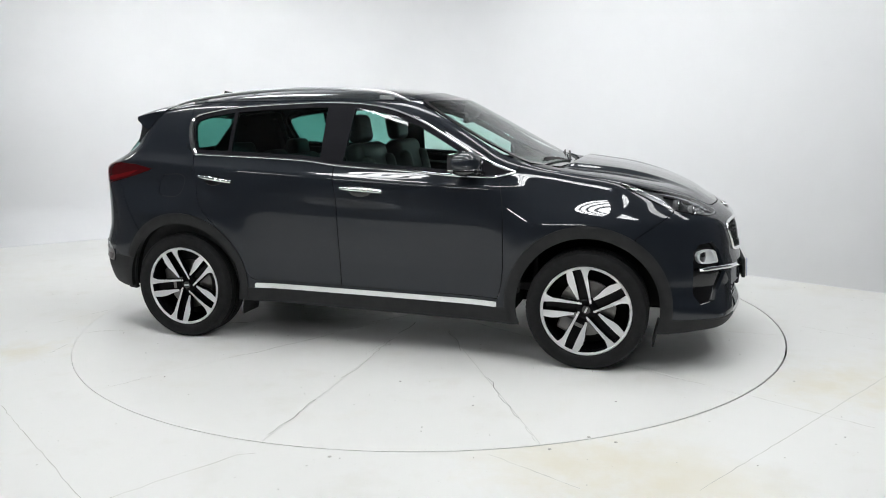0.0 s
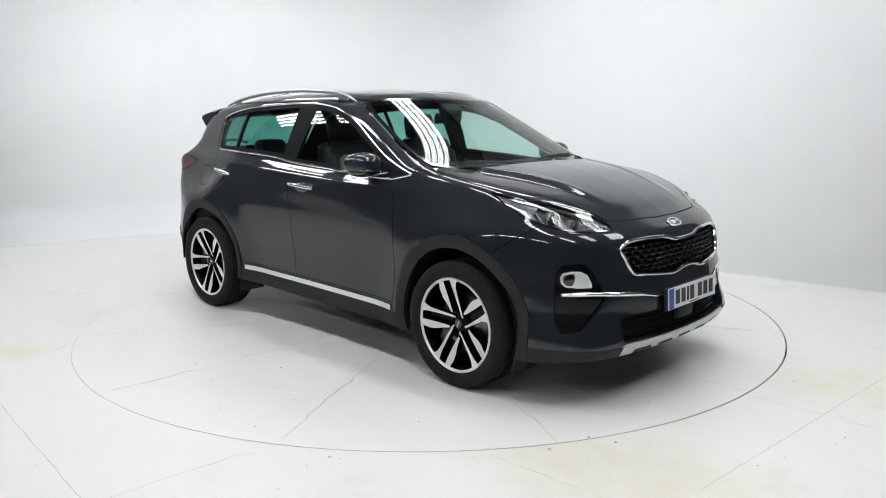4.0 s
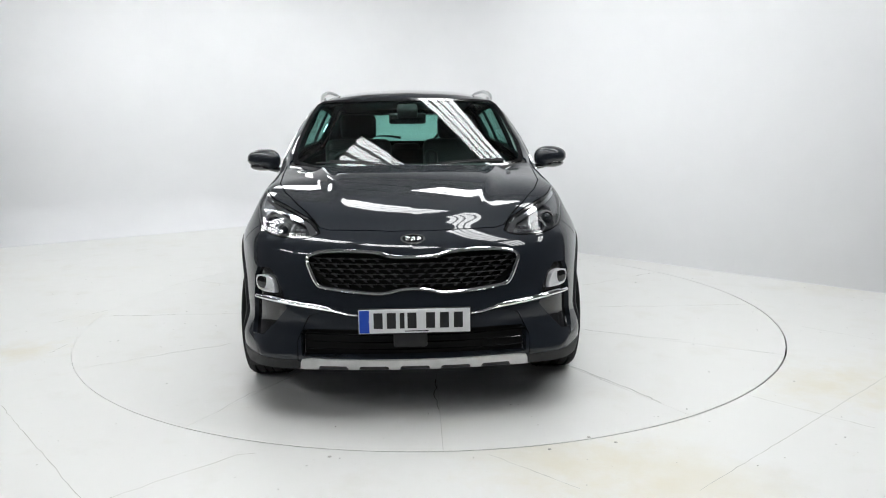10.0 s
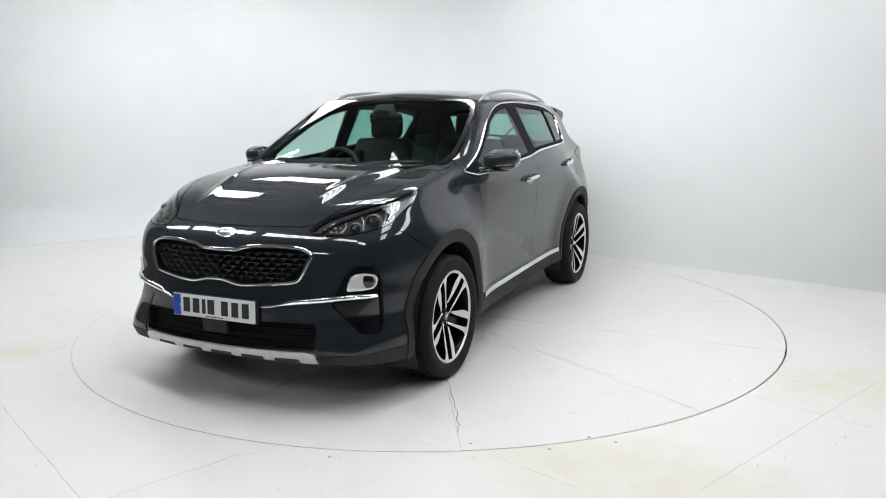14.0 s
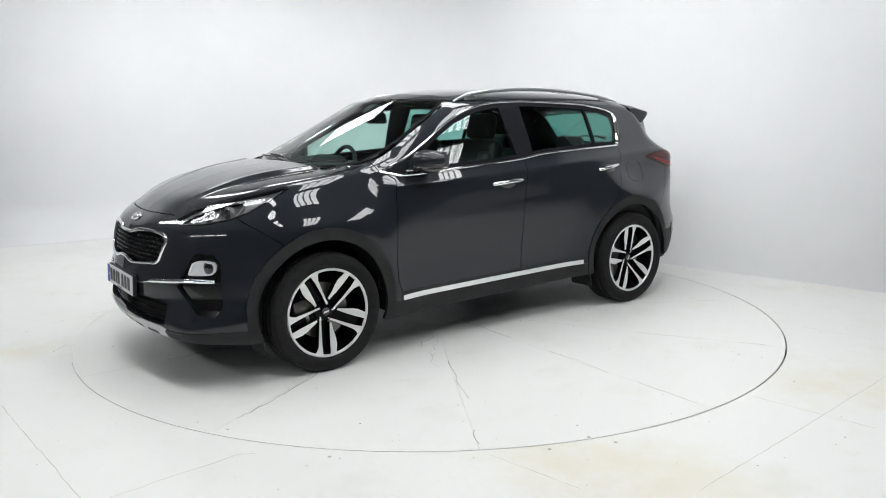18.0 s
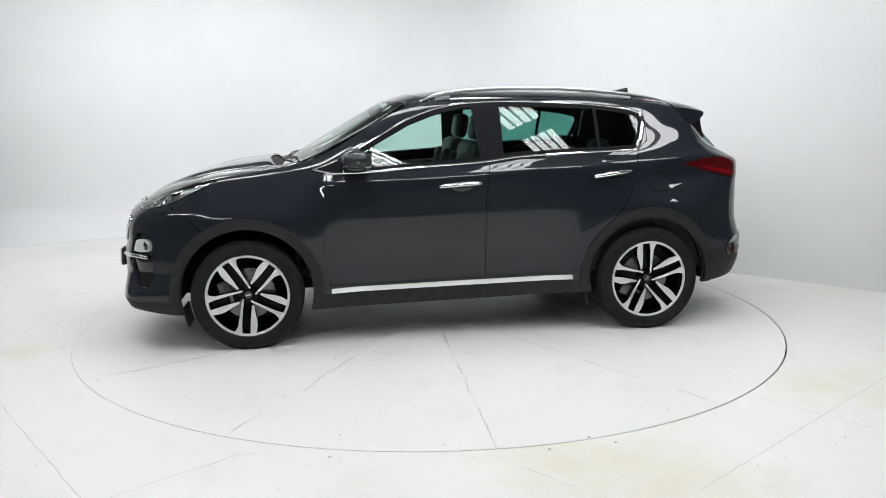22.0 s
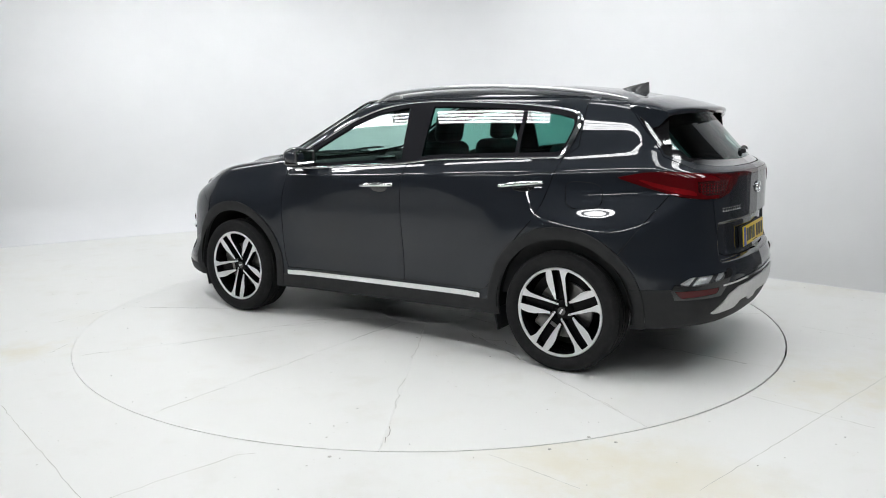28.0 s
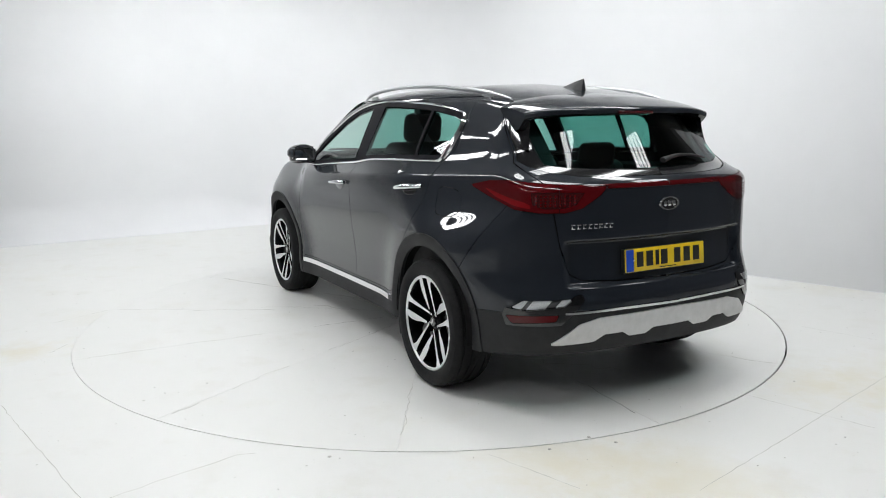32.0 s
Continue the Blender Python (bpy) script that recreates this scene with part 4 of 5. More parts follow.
    panel("light_bar", bar, RED_LENS, car, "slim red light bar across the tailgate", lift=0.004, depth=0.01, both=True)
    rear, rest = carve(rest, np.maximum(yz(rest, REAR_GLASS), gate_side(rest) + 0.012), 0.002)
    border, clear = cut(rear, -np.maximum(yz(rear, REAR_GLASS) + 0.035, np.maximum(gate_side(rear) + 0.06, rear.p[:, 1] - 0.575)))
    clear = pane_on(clear, pane_fit(clear.p, 0), 0)
    panel("rear_window", clear, GLASS_DARK, car, "dark green rear window", lift=-0.003, depth=0.004, both=True)
    panel("rear_window_border", border, GLOSS, car, "black border of the rear window", lift=-0.003, depth=0.01, both=True)
    gate, rest = carve(rest, np.maximum(yz(rest, TAILGATE), gate_side(rest)), 0.003)
    panel("tailgate", gate, PAINT, car, "dark blue-grey metallic tailgate", depth=0.02, both=True)
    bar, rest = carve(rest, np.maximum(yz(rest, REAR_BAR), 1.9 + rest.p[:, 0]), 0.001)
    panel("rear_bumper_bar", bar, CHROME, car, "thin chrome bar on the rear bumper", lift=0.008, depth=0.02, both=True)
    lamp, rest = carve(rest, np.maximum(rear_corner(rest, REAR_FOG), 1.7 + rest.p[:, 0]), 0.001)
    lenses = sided("rear_bumper_lamp", lamp, LENS, car, "clear rear bumper lamp with chrome reflectors", lift=0.004, depth=0.0)
    u = (-lamp.p[:, 0] - lamp.p[:, 1]) * 0.70711
    dark, bright = cut(lamp, np.minimum(np.abs(u - 0.925 - (lamp.p[:, 2] - 0.58) * 0.8) - 0.012, np.abs(u - 1.045 - (lamp.p[:, 2] - 0.58) * 0.8) - 0.022))
    for k, lens in enumerate(lenses):
        f = flipped if k else (lambda q: q)
        panel("reflector_bowl", f(bright), FOG_SILVER, lens, "bright reflector", lift=-0.006, depth=0.01)
        panel("reflector_web", f(dark), LAMP_GREY, lens, "grey web between the reflectors", lift=-0.014, depth=0.0)
    trim, rest = carve(rest, np.maximum(rear_corner(rest, REAR_GLOSS), 1.7 + rest.p[:, 0]), 0.001)
    red, trim = carve(trim, rear_corner(trim, REFLECTOR), 0.001)
    sided("lamp_surround", trim, GLOSS, car, "gloss black surround of the bumper lamps", lift=0.006, depth=0.02)
    low, rest = carve(rest, np.maximum(rear_corner(rest, REAR_LOW), 1.5 + rest.p[:, 0]), 0.001)
    sided("reflector", red, RED_LENS, car, "red rear reflector", lift=0.004, depth=0.01)
    skid, low = carve(low, np.maximum(yz(low, REAR_SKID), 1.9 + low.p[:, 0]), 0.001)
    panel("rear_skid_plate", skid, SILVER, car, "silver rear skid plate", lift=0.008, depth=0.03, both=True)
    # cladding
    for a, name in ((AXLE, "front"), (-AXLE, "rear")):
        arch, rest = carve(rest, outline_ring(rest, a, 0.480), 0.0005)
        sided("wheel_arch_cover", arch, PLASTIC, car, "black plastic wheel arch cover", lift=0.008, depth=0.03)
        arch, low = carve(low, outline_ring(low, a, 0.480), 0.0005)
        sided("wheel_arch_cover", arch, PLASTIC, car, "black plastic wheel arch cover", lift=0.008, depth=0.03)
    panel("rear_bumper_lower", low, PLASTIC, car, "black plastic lower rear bumper", depth=0.03, both=True)
    sill_top = 0.334 - (rest.p[:, 0] - 0.816) * 0.0167
    strip, rest = carve(rest, np.maximum(np.abs(rest.p[:, 2] - sill_top - 0.018) - 0.0165, np.maximum(rest.p[:, 0] - 0.812, -0.803 - rest.p[:, 0])), 0.0005)
    sided("sill_strip", strip, CHROME, car, "bright chrome sill strip", lift=0.012, depth=0.02)
    sill_top = 0.334 - (rest.p[:, 0] - 0.816) * 0.0167
    sill, rest = carve(rest, np.maximum(rest.p[:, 2] - sill_top, np.abs(rest.p[:, 0]) - 1.0), 0.0005)
    sided("sill_cover", sill, PLASTIC, car, "black plastic sill cover", lift=0.004, depth=0.04)
    lip, rest = carve(rest, np.maximum(rest.p[:, 2] - 0.315, 1.5 - rest.p[:, 0]), 0.0005)
    sided("front_lip", lip, PLASTIC, car, "black plastic lower front lip", lift=0.004, depth=0.04)
    # doors and wings
    door, rest = carve(rest, np.maximum(xz(rest, DOOR_FRONT), 0.45 - rest.p[:, 1]))
    made["door_front"] = sided("front_door", door, PAINT, car, "dark blue-grey metallic front door", depth=0.02)
    door, rest = carve(rest, np.maximum(xz(rest, DOOR_REAR), 0.45 - rest.p[:, 1]))
    made["door_rear"] = sided("rear_door", door, PAINT, car, "dark blue-grey metallic rear door", depth=0.02)
    flap, rest = carve(rest, np.maximum(xz(rest, rounded(FUEL_FLAP)), 0.45 - rest.p[:, 1]), 0.002)
    panel("rear_wing_patch", flipped(flap), PAINT, car, depth=0.0)
    panel("fuel_flap", flap, PAINT, car, "dark blue-grey fuel filler flap", depth=0.01)
    bumper, rest = carve(rest, np.maximum(xz(rest, FRONT_BUMPER), 1.0 - rest.p[:, 0]))
    panel("front_bumper", bumper, PAINT, car, "dark blue-grey metallic front bumper", depth=0.03, both=True)
    bumper, rest = carve(rest, np.maximum(xz(rest, REAR_BUMPER), 1.0 + rest.p[:, 0]))
    panel("rear_bumper", bumper, PAINT, car, "dark blue-grey metallic rear bumper", depth=0.03, both=True)
    wing, rest = carve(rest, np.maximum(0.80 - rest.p[:, 0], 0.5 - rest.p[:, 1]), 0.0)
    sided("front_wing", wing, PAINT, car, "dark blue-grey metallic front wing", depth=0.02)
    panel("body_shell", rest, PAINT, car, "dark blue-grey metallic roof and rear wings", depth=0.02, both=True)
    return made


def lathe_part(name, profile, mat, parent, label="", steps=64, closed=False):
    return part(name, add_lathe(bmesh.new(), profile, steps=steps, closed=closed), mat, parent, label)


def wheel(car):
    """A 19-inch alloy with five pairs of spokes; its outer side looks along +y."""
    rim = lathe_part("wheel", [(0.262, 0.098), (0.258, 0.104), (0.250, 0.104), (0.243, 0.096), (0.237, 0.06), (0.225, -0.02), (0.228, -0.10), (0.25, -0.105)], [RIM_BLACK], car, "two-tone machined alloy wheel")
    lathe_part("rim_edge", [(0.263, 0.096), (0.2635, 0.103), (0.259, 0.108), (0.250, 0.107), (0.246, 0.100)], RIM_CUT, rim, "machined silver rim edge")
    tyre = [(0.246, -0.10), (0.265, -0.112), (0.30, -0.122), (0.33, -0.118), (0.346, -0.10), (0.3505, -0.076), (0.342, -0.073), (0.342, -0.066), (0.3515, -0.063), (0.352, -0.026), (0.343, -0.023), (0.343, -0.015), (0.352, -0.012), (0.352, 0.012), (0.343, 0.015), (0.343, 0.023), (0.352, 0.026), (0.3515, 0.063), (0.342, 0.066), (0.342, 0.073), (0.3505, 0.076), (0.346, 0.10), (0.334, 0.117), (0.318, 0.122), (0.300, 0.1235), (0.285, 0.119), (0.270, 0.112), (0.262, 0.103), (0.255, 0.09)]
    lathe_part("tyre", tyre, RUBBER, rim, "black road tyre", 96)
    bm = bmesh.new()
    for k in range(80):
        a = 2 * math.pi * k / 80
        for side in (-1, 1):
            m = Matrix.Rotation(a + (0.02 if side > 0 else 0), 4, "Y") @ Matrix.Translation((0.3405, side * 0.098, 0)) @ Matrix.Rotation(side * radians(28), 4, "Z")
            bmesh.ops.create_cube(bm, size=1, matrix=m @ Matrix.Diagonal((0.007, 0.036, 0.017, 1)))
    tagged(part("tread_block", bm, RUBBER, rim, "black tyre shoulder blocks", smooth=False), kind="stuff")
    lathe_part("brake_disc", [(0.02, 0.02), (0.165, 0.02), (0.165, -0.005), (0.02, -0.005)], DISC_STEEL, rim, "grey steel brake disc")
    bm = bmesh.new()
    add_box(bm, (0.09, 0.05, 0.17), (0.135, 0.02, 0.03), bevel=0.015)
    part("brake_caliper", bm, DISC_STEEL, rim)
    lathe_part("wheel_back", [(0.0, -0.06), (0.232, -0.06)], DARK, rim)
    for k in range(5):
        turn = Matrix.Rotation(radians(72 * k), 4, "Y")
        for shape, name in (([(0.030, 0.026), (0.12, 0.027), (0.20, 0.025), (0.252, 0.018), (0.252, 0.060), (0.243, 0.082), (0.228, 0.062), (0.20, 0.049), (0.12, 0.043), (0.030, 0.037)], "spoke"),
                            ([(0.066, -0.028), (0.12, -0.026), (0.19, -0.027), (0.246, -0.030), (0.246, -0.064), (0.225, -0.068), (0.19, -0.071), (0.155, -0.066), (0.115, -0.052), (0.066, -0.040)], "spoke")):
            bm = bmesh.new()
            rows = []
            for deep, grow in ((0.0, 0.0), (-0.004, 0.0015), (-0.035, 0.003)):
                row = []
                for u, v in shape:
                    lift = 0.062 + 0.042 * min(1, max(0, (u - 0.05) / 0.19)) ** 0.8
                    side = grow if v > sum(q[1] for q in shape) / len(shape) else -grow
                    row.append(bm.verts.new((u, lift + deep, v + side)))
                rows.append(row)
            n = len(shape)
            top = bm.faces.new(rows[0])
            top.material_index = 0
            for a, b in zip(rows, rows[1:]):
                for i in range(n):
                    f = bm.faces.new((a[i], a[(i + 1) % n], b[(i + 1) % n], b[i]))
                    f.material_index = 1
            bmesh.ops.transform(bm, matrix=turn, verts=bm.verts)
            bmesh.ops.triangulate(bm, faces=[top])
            part(name, bm, [RIM_CUT, RIM_BLACK], rim, "machined silver spoke with black flanks", smooth=False)
        # dark web between the two blades
        bm = bmesh.new()
        quad = [(0.05, -0.030), (0.246, -0.034), (0.246, 0.030), (0.04, 0.034)]
        lo = [bm.verts.new((u, 0.030 + 0.03 * (u / 0.24), v)) for u, v in quad]
        hi = [bm.verts.new((u, 0.010 + 0.03 * (u / 0.24), v)) for u, v in quad]
        bm.faces.new(lo)
        bm.faces.new(hi)
        for i in range(4):
            bm.faces.new((lo[i], lo[(i + 1) % 4], hi[(i + 1) % 4], hi[i]))
        bmesh.ops.transform(bm, matrix=turn, verts=bm.verts)
        part("spoke_web", bm, RIM_BLACK, rim, "black lacquered web between two spokes", smooth=False)
        bm = bmesh.new()
        add_lathe(bm, [(0.0, 0.068), (0.007, 0.068), (0.009, 0.062), (0.009, 0.05)], steps=12)
        bmesh.ops.translate(bm, verts=bm.verts, vec=(0.056, 0, 0))
        bmesh.ops.transform(bm, matrix=Matrix.Rotation(radians(36), 4, "Y") @ turn, verts=bm.verts)
        part("wheel_nut", bm, CHROME, rim)
    lathe_part("hub", [(0.0, 0.060), (0.034, 0.060), (0.062, 0.046), (0.068, 0.02)], RIM_BLACK, rim, "black hub")
    lathe_part("hub_cap", [(0.0, 0.071), (0.024, 0.070), (0.027, 0.066), (0.028, 0.058)], GLOSS, rim, "black hub cap with a small bright emblem", 32)
    bm = bmesh.new()
    add_box(bm, (0.034, 0.002, 0.010), (0, 0.072, 0))
    part("emblem", bm, SATIN, rim)
    return rim


def copy_part(ob, parent, m):
    c = ob.copy()
    scene.collection.objects.link(c)
    c.parent = parent
    c.matrix_local = m
    for child in ob.children:
        k = child.copy()
        scene.collection.objects.link(k)
        k.parent = c
    return c


def wheels(car):
    first = wheel(car)
    first.matrix_local = pose(AXLE, 0.803, WHEEL_Z, 0, 12, 0)
    copy_part(first, car, pose(-AXLE, 0.803, WHEEL_Z, 0, 59, 0))
    copy_part(first, car, pose(AXLE, -0.803, WHEEL_Z, 0, 66, 180))
    copy_part(first, car, pose(-AXLE, -0.803, WHEEL_Z, 0, 5, 180))


def build_car():
    car = new("car")
    tagged(car, "dark blue-grey metallic five-door SUV parked on the turntable", "car")
    made = body(car)
    wheels(car)
    details(car, made)
    cabin(car)
    return car


def on_skin(o, d, reach=2.5):
    """Where a ray from inside the car meets its skin, and the normal there."""
    o, d = np.array(o, float), np.array(d, float)
    d = d / np.linalg.norm(d)
    lo, hi = 0.0, reach
    for _ in range(30):
        mid = (lo + hi) / 2
        p = o + mid * d
        inside = skin(*[np.array([v]) for v in p])[0] < 0
        lo, hi = (mid, hi) if inside else (lo, mid)
    p = o + lo * d
    return Vector(p), Vector(skin_normal(p[None])[0])


def nose_at(y, z):
    return on_skin((1.2, y, z), (1, 0, 0))


def tail_at(y, z):
    return on_skin((-1.2, y, z), (-1, 0, 0))


def side_at(x, z):
    return on_skin((x, 0, z), (0, 1, 0))


def top_at(x, y):
    return on_skin((x, y, 0.8), (0, 0, 1))


def mirrored(bm):
    bmesh.ops.transform(bm, matrix=Matrix.Scale(-1, 4, (0, 1, 0)), verts=bm.verts)
    return bm


def pair(name, make, mat, car, label="", **how):
    """The same part on both flanks."""
    return part(name, make(bmesh.new()), mat, car, label, **how), part(name, mirrored(make(bmesh.new())), mat, car, label, **how)


def nearest(h, z, rear=False):
    """The skin at a place across a corner of the car, seen along its diagonal."""
    k = 0.70711
    if rear:
        return on_skin((-h * k, -h * k, z), (-k, k, 0), 3.0)
    return on_skin((h * k, -h * k, z), (k, k, 0), 3.0)


def add_disc_stack(bm, place, axis, profile, steps=28):
    """A turned body whose axis points along the given way."""
    made = bmesh.new()
    add_lathe(made, profile, steps=steps)
    q = Vector((0, 1, 0)).rotation_difference(Vector(axis).normalized()).to_matrix().to_4x4()
    bmesh.ops.transform(made, matrix=Matrix.Translation(place) @ q, verts=made.verts)
    me = bpy.data.meshes.new("spare")
    made.to_mesh(me)
    made.free()
    bm.from_mesh(me)
    bpy.data.meshes.remove(me)
    return bm


def head_lamps(car, s):
    ring, inner = cut(s, -front_corner(s, HEADLAMP) - 0.007)
    sided("headlamp_rim", ring, GLOSS, car, depth=0.05)
    lenses = sided("headlamp", inner, LENS, car, "clear headlamp with chrome running-light strip", depth=0.0)
    strip_top = [(1.112, 0.902), (1.0, 0.957), (0.8, 1.011), (0.53, 1.068), (0.545, 1.05), (0.8, 0.996), (1.0, 0.941), (1.09, 0.893)]
    band, back = cut(inner, front_corner(inner, strip_top))
    wing, back = cut(back, front_corner(back, [(0.50, 1.07), (0.735, 1.012), (0.70, 0.975), (0.715, 0.95), (0.66, 0.96), (0.45, 1.0)]))
    for side, lens in zip((False, True), lenses):
        f = flipped if side else (lambda q: q)
        panel("running_light", f(band), CHROME, lens, "chrome running-light strip", lift=-0.010, depth=0.012)
        panel("side_reflector", f(wing), LAMP_SILVER, lens, "silver side reflector", lift=-0.018, depth=0.012)
        panel("housing", f(back), LAMP_DARK, lens, "black lamp housing", lift=-0.034, depth=0.0)
    for h, z, r in ((0.795, 0.950, 0.034), (0.895, 0.926, 0.026)):
        p, n = nearest(h, z)
        axis = (Vector((1, 0.25, 0.12))).normalized()
        c = p - n * 0.022
        def projector(bm):
            return add_disc_stack(bm, c, axis, [(r * 1.25, -0.02), (r * 1.25, 0.004), (r * 1.05, 0.009), (r, 0.004), (r * 0.95, -0.01)])
        def ball(bm):
            return add_disc_stack(bm, c, axis, [(r * 0.95, -0.008), (r * 0.85, 0.004), (r * 0.55, 0.011), (0.001, 0.014)])
        for k, lens in enumerate(lenses):
            bm = projector(bmesh.new())
            part("projector_ring", mirrored(bm) if k else bm, LAMP_GREY, lens)
            bm = add_disc_stack(bmesh.new(), c, axis, [(r * 1.06, 0.007), (r * 1.03, 0.011), (r * 0.99, 0.0075)])
            part("bright_ring", mirrored(bm) if k else bm, CHROME, lens)
            bm = ball(bmesh.new())
            part("projector", mirrored(bm) if k else bm, PROJECTOR, lens)
    # silver blades round the projectors
    for hook in (((0.715, 0.985), (0.735, 0.95), (0.775, 0.917), (0.85, 0.902), (0.94, 0.896)), ((0.852, 0.972), (0.847, 0.945), (0.862, 0.915)), ((0.935, 0.948), (0.945, 0.925), (0.975, 0.905))):
        line = []
        for q in smooth_line(hook, 14):
            p, n = nearest(q.x, q.y)
            line.append(p - n * 0.016)
        for k, lens in enumerate(lenses):
            bm = add_tube(bmesh.new(), line, 0.0045, 8, 0.7, up=(1, 0.5, 0))
            part("silver_blade", mirrored(bm) if k else bm, LAMP_SILVER, lens, "silver blade inside the lamp")
    for i, h in enumerate((0.965, 0.99, 1.015, 1.04)):
        for z in (0.902, 0.918, 0.934):
            if z > 0.95 - (h - 0.965) * 0.45:
                continue
            p, n = nearest(h, z)
            for k, lens in enumerate(lenses):
                bm = add_box(bmesh.new(), (0.016, 0.014, 0.010), p - n * 0.03, (0, 0, 40), bevel=0.002)
                part("lamp_cell", mirrored(bm) if k else bm, SATIN, lens)


def tail_lamps(car, s):
    d = s.p[:, 1] - 0.60
    outer, inner = cut(s, -d + 0.0015)
    inner, _ = cut(inner, inner.p[:, 1] - 0.60 + 0.0015)
    block = [(0.93, 1.105), (1.02, 1.108), (1.17, 1.104), (1.135, 1.048), (1.08, 1.030), (0.985, 1.030), (0.935, 1.050)]
    guide = [(0.655, 1.118), (0.80, 1.080), (0.90, 1.060), (0.93, 1.045), (0.93, 1.030), (0.85, 1.040), (0.74, 1.072)]
    for name, piece in (("tail_lamp", outer), ("tailgate_lamp", inner)):
        deep, edge = cut(piece, rear_corner(piece, block))
        bright, edge = cut(edge, rear_corner(edge, guide))
        lens = sided(name, edge, RED_LENS, car, "glossy red tail lamp", lift=0.003, depth=0.012)
        for k, l in enumerate(lens):
            if l is not None:
                panel("led_block", flipped(deep) if k else deep, RED_DEEP, l, "deep red light block", lift=0.001, depth=0.0)
                panel("light_guide", flipped(bright) if k else bright, RED_BRIGHT, l, "bright red light guide", lift=0.002, depth=0.0)
        if name == "tail_lamp":
            left, right = lens
    for row in range(4):
        for col in range(9):
            h, z = 0.955 + 0.0215 * col, 1.045 + 0.0145 * row
            if h > 1.115 + 0.012 * row:
                continue
            p, n = nearest(h, z, True)
            for k, l in enumerate((left, right)):
                bm = add_disc_stack(bmesh.new(), p + n * 0.0012, n, [(0.0052, 0.0), (0.004, 0.0012), (0.0, 0.0012)], 6)
                part("led_cell", mirrored(bm) if k else bm, RED_LENS, l)


def grille(car, s):
    # overlapping wedge scales
    bm = bmesh.new()
    shape = [(-0.033, 0.0035), (0.010, 0.0060), (0.031, 0.0010), (0.013, -0.0040), (0.002, -0.0135), (-0.009, -0.0135), (-0.003, -0.0030), (-0.033, -0.0015)]
    face = [bm.verts.new((0.006 + 0.010 * (z > 0.002) + 0.15 * y, y, z)) for y, z in shape]
    foot = [bm.verts.new((-0.016, y, z)) for y, z in shape]
    bm.faces.new(face)
    bm.faces.new(foot)
    for i in range(len(shape)):
        j = (i + 1) % len(shape)
        bm.faces.new((face[i], face[j], foot[j], foot[i]))
    first = None
    for row in range(8):
        z = 0.658 + 0.0235 * row
        for col in range(-9, 10):
            y = 0.056 * col + (0.028 if row % 2 else 0)
            if polygon(np.array([abs(y)]), np.array([z]), GRILLE)[0] > -0.018:
                continue
            p, n = nose_at(abs(y), z)
            if first is None:
                first = part("grille_scale", bm, GRILLE_GREY, car, "dark grey grille scale", smooth=False)
                ob = first
            else:
                ob = first.copy()
                scene.collection.objects.link(ob)
            ob.parent = car
            yaw = math.degrees(math.atan2(n.y, n.x)) * (1 if y >= 0 else -1)
            ob.matrix_local = pose(p.x - 0.018, y, z, 0, -8, yaw) @ Matrix.Scale(-1 if y < 0 else 1, 4, (0, 1, 0))
    # slats of the lower intake
    for z in (0.365, 0.40, 0.435):
        pts = []
        for k in range(-10, 11):
            y = 0.052 * k
            p, n = nose_at(abs(y), z)
            pts.append((p.x - 0.038, y, z))
        part("intake_slat", add_tube(bmesh.new(), pts, 0.0055, 8, 0.45), GLOSS, car, "black intake slat")
    p, n = nose_at(0, 0.41)
    part("radar_cover", add_box(bmesh.new(), (0.03, 0.16, 0.085), (p.x - 0.02, -0.02, 0.425), (0, 4, 0), bevel=0.01), PLASTIC, car, "black sensor cover in the intake")


def plates(car):
    for name, x, z, tilt, turn, face, label in (("front_number_plate", 2.240, 0.519, 3, 0, PLATE_WHITE, "white number plate with dark bars and blue band"), ("rear_number_plate", -2.176, 0.762, 5, 180, PLATE_YELLOW, "yellow number plate with dark bars and blue band")):
        plate = part(name, add_box(bmesh.new(), (0.008, 0.522, 0.113), (0, 0, 0), bevel=0.003), face, car, label)
        plate.matrix_local = pose(x, 0, z, 0, -tilt, turn)
        part("plate_band", add_box(bmesh.new(), (0.002, 0.046, 0.107), (0.0052, -0.234, 0)), PLATE_BLUE, plate, "blue band")
        part("holder", add_box(bmesh.new(), (0.02, 0.53, 0.12), (-0.015, 0, -0.002), bevel=0.004), PLASTIC, plate, "black plate holder")
        for k, y in enumerate((-0.17, -0.108, -0.058, -0.012, 0.075, 0.14, 0.205)):
            wide = 0.022 if k == 2 else 0.042
            part("plate_bar", add_box(bmesh.new(), (0.002, wide, 0.074), (0.0052, y, 0.003)), INK, plate, "dark bar")
        part("plate_bar", add_box(bmesh.new(), (0.002, 0.11, 0.004), (0.0052, 0.01, -0.047)), INK, plate, "thin dark bar")
        for y, zz in ((-0.21, 0.0), ):
            part("plate_screw", add_disc_stack(bmesh.new(), (0.004, y, zz), (1, 0, 0), [(0.005, 0), (0.004, 0.003), (0, 0.003)], 12), PLATE_WHITE, plate)


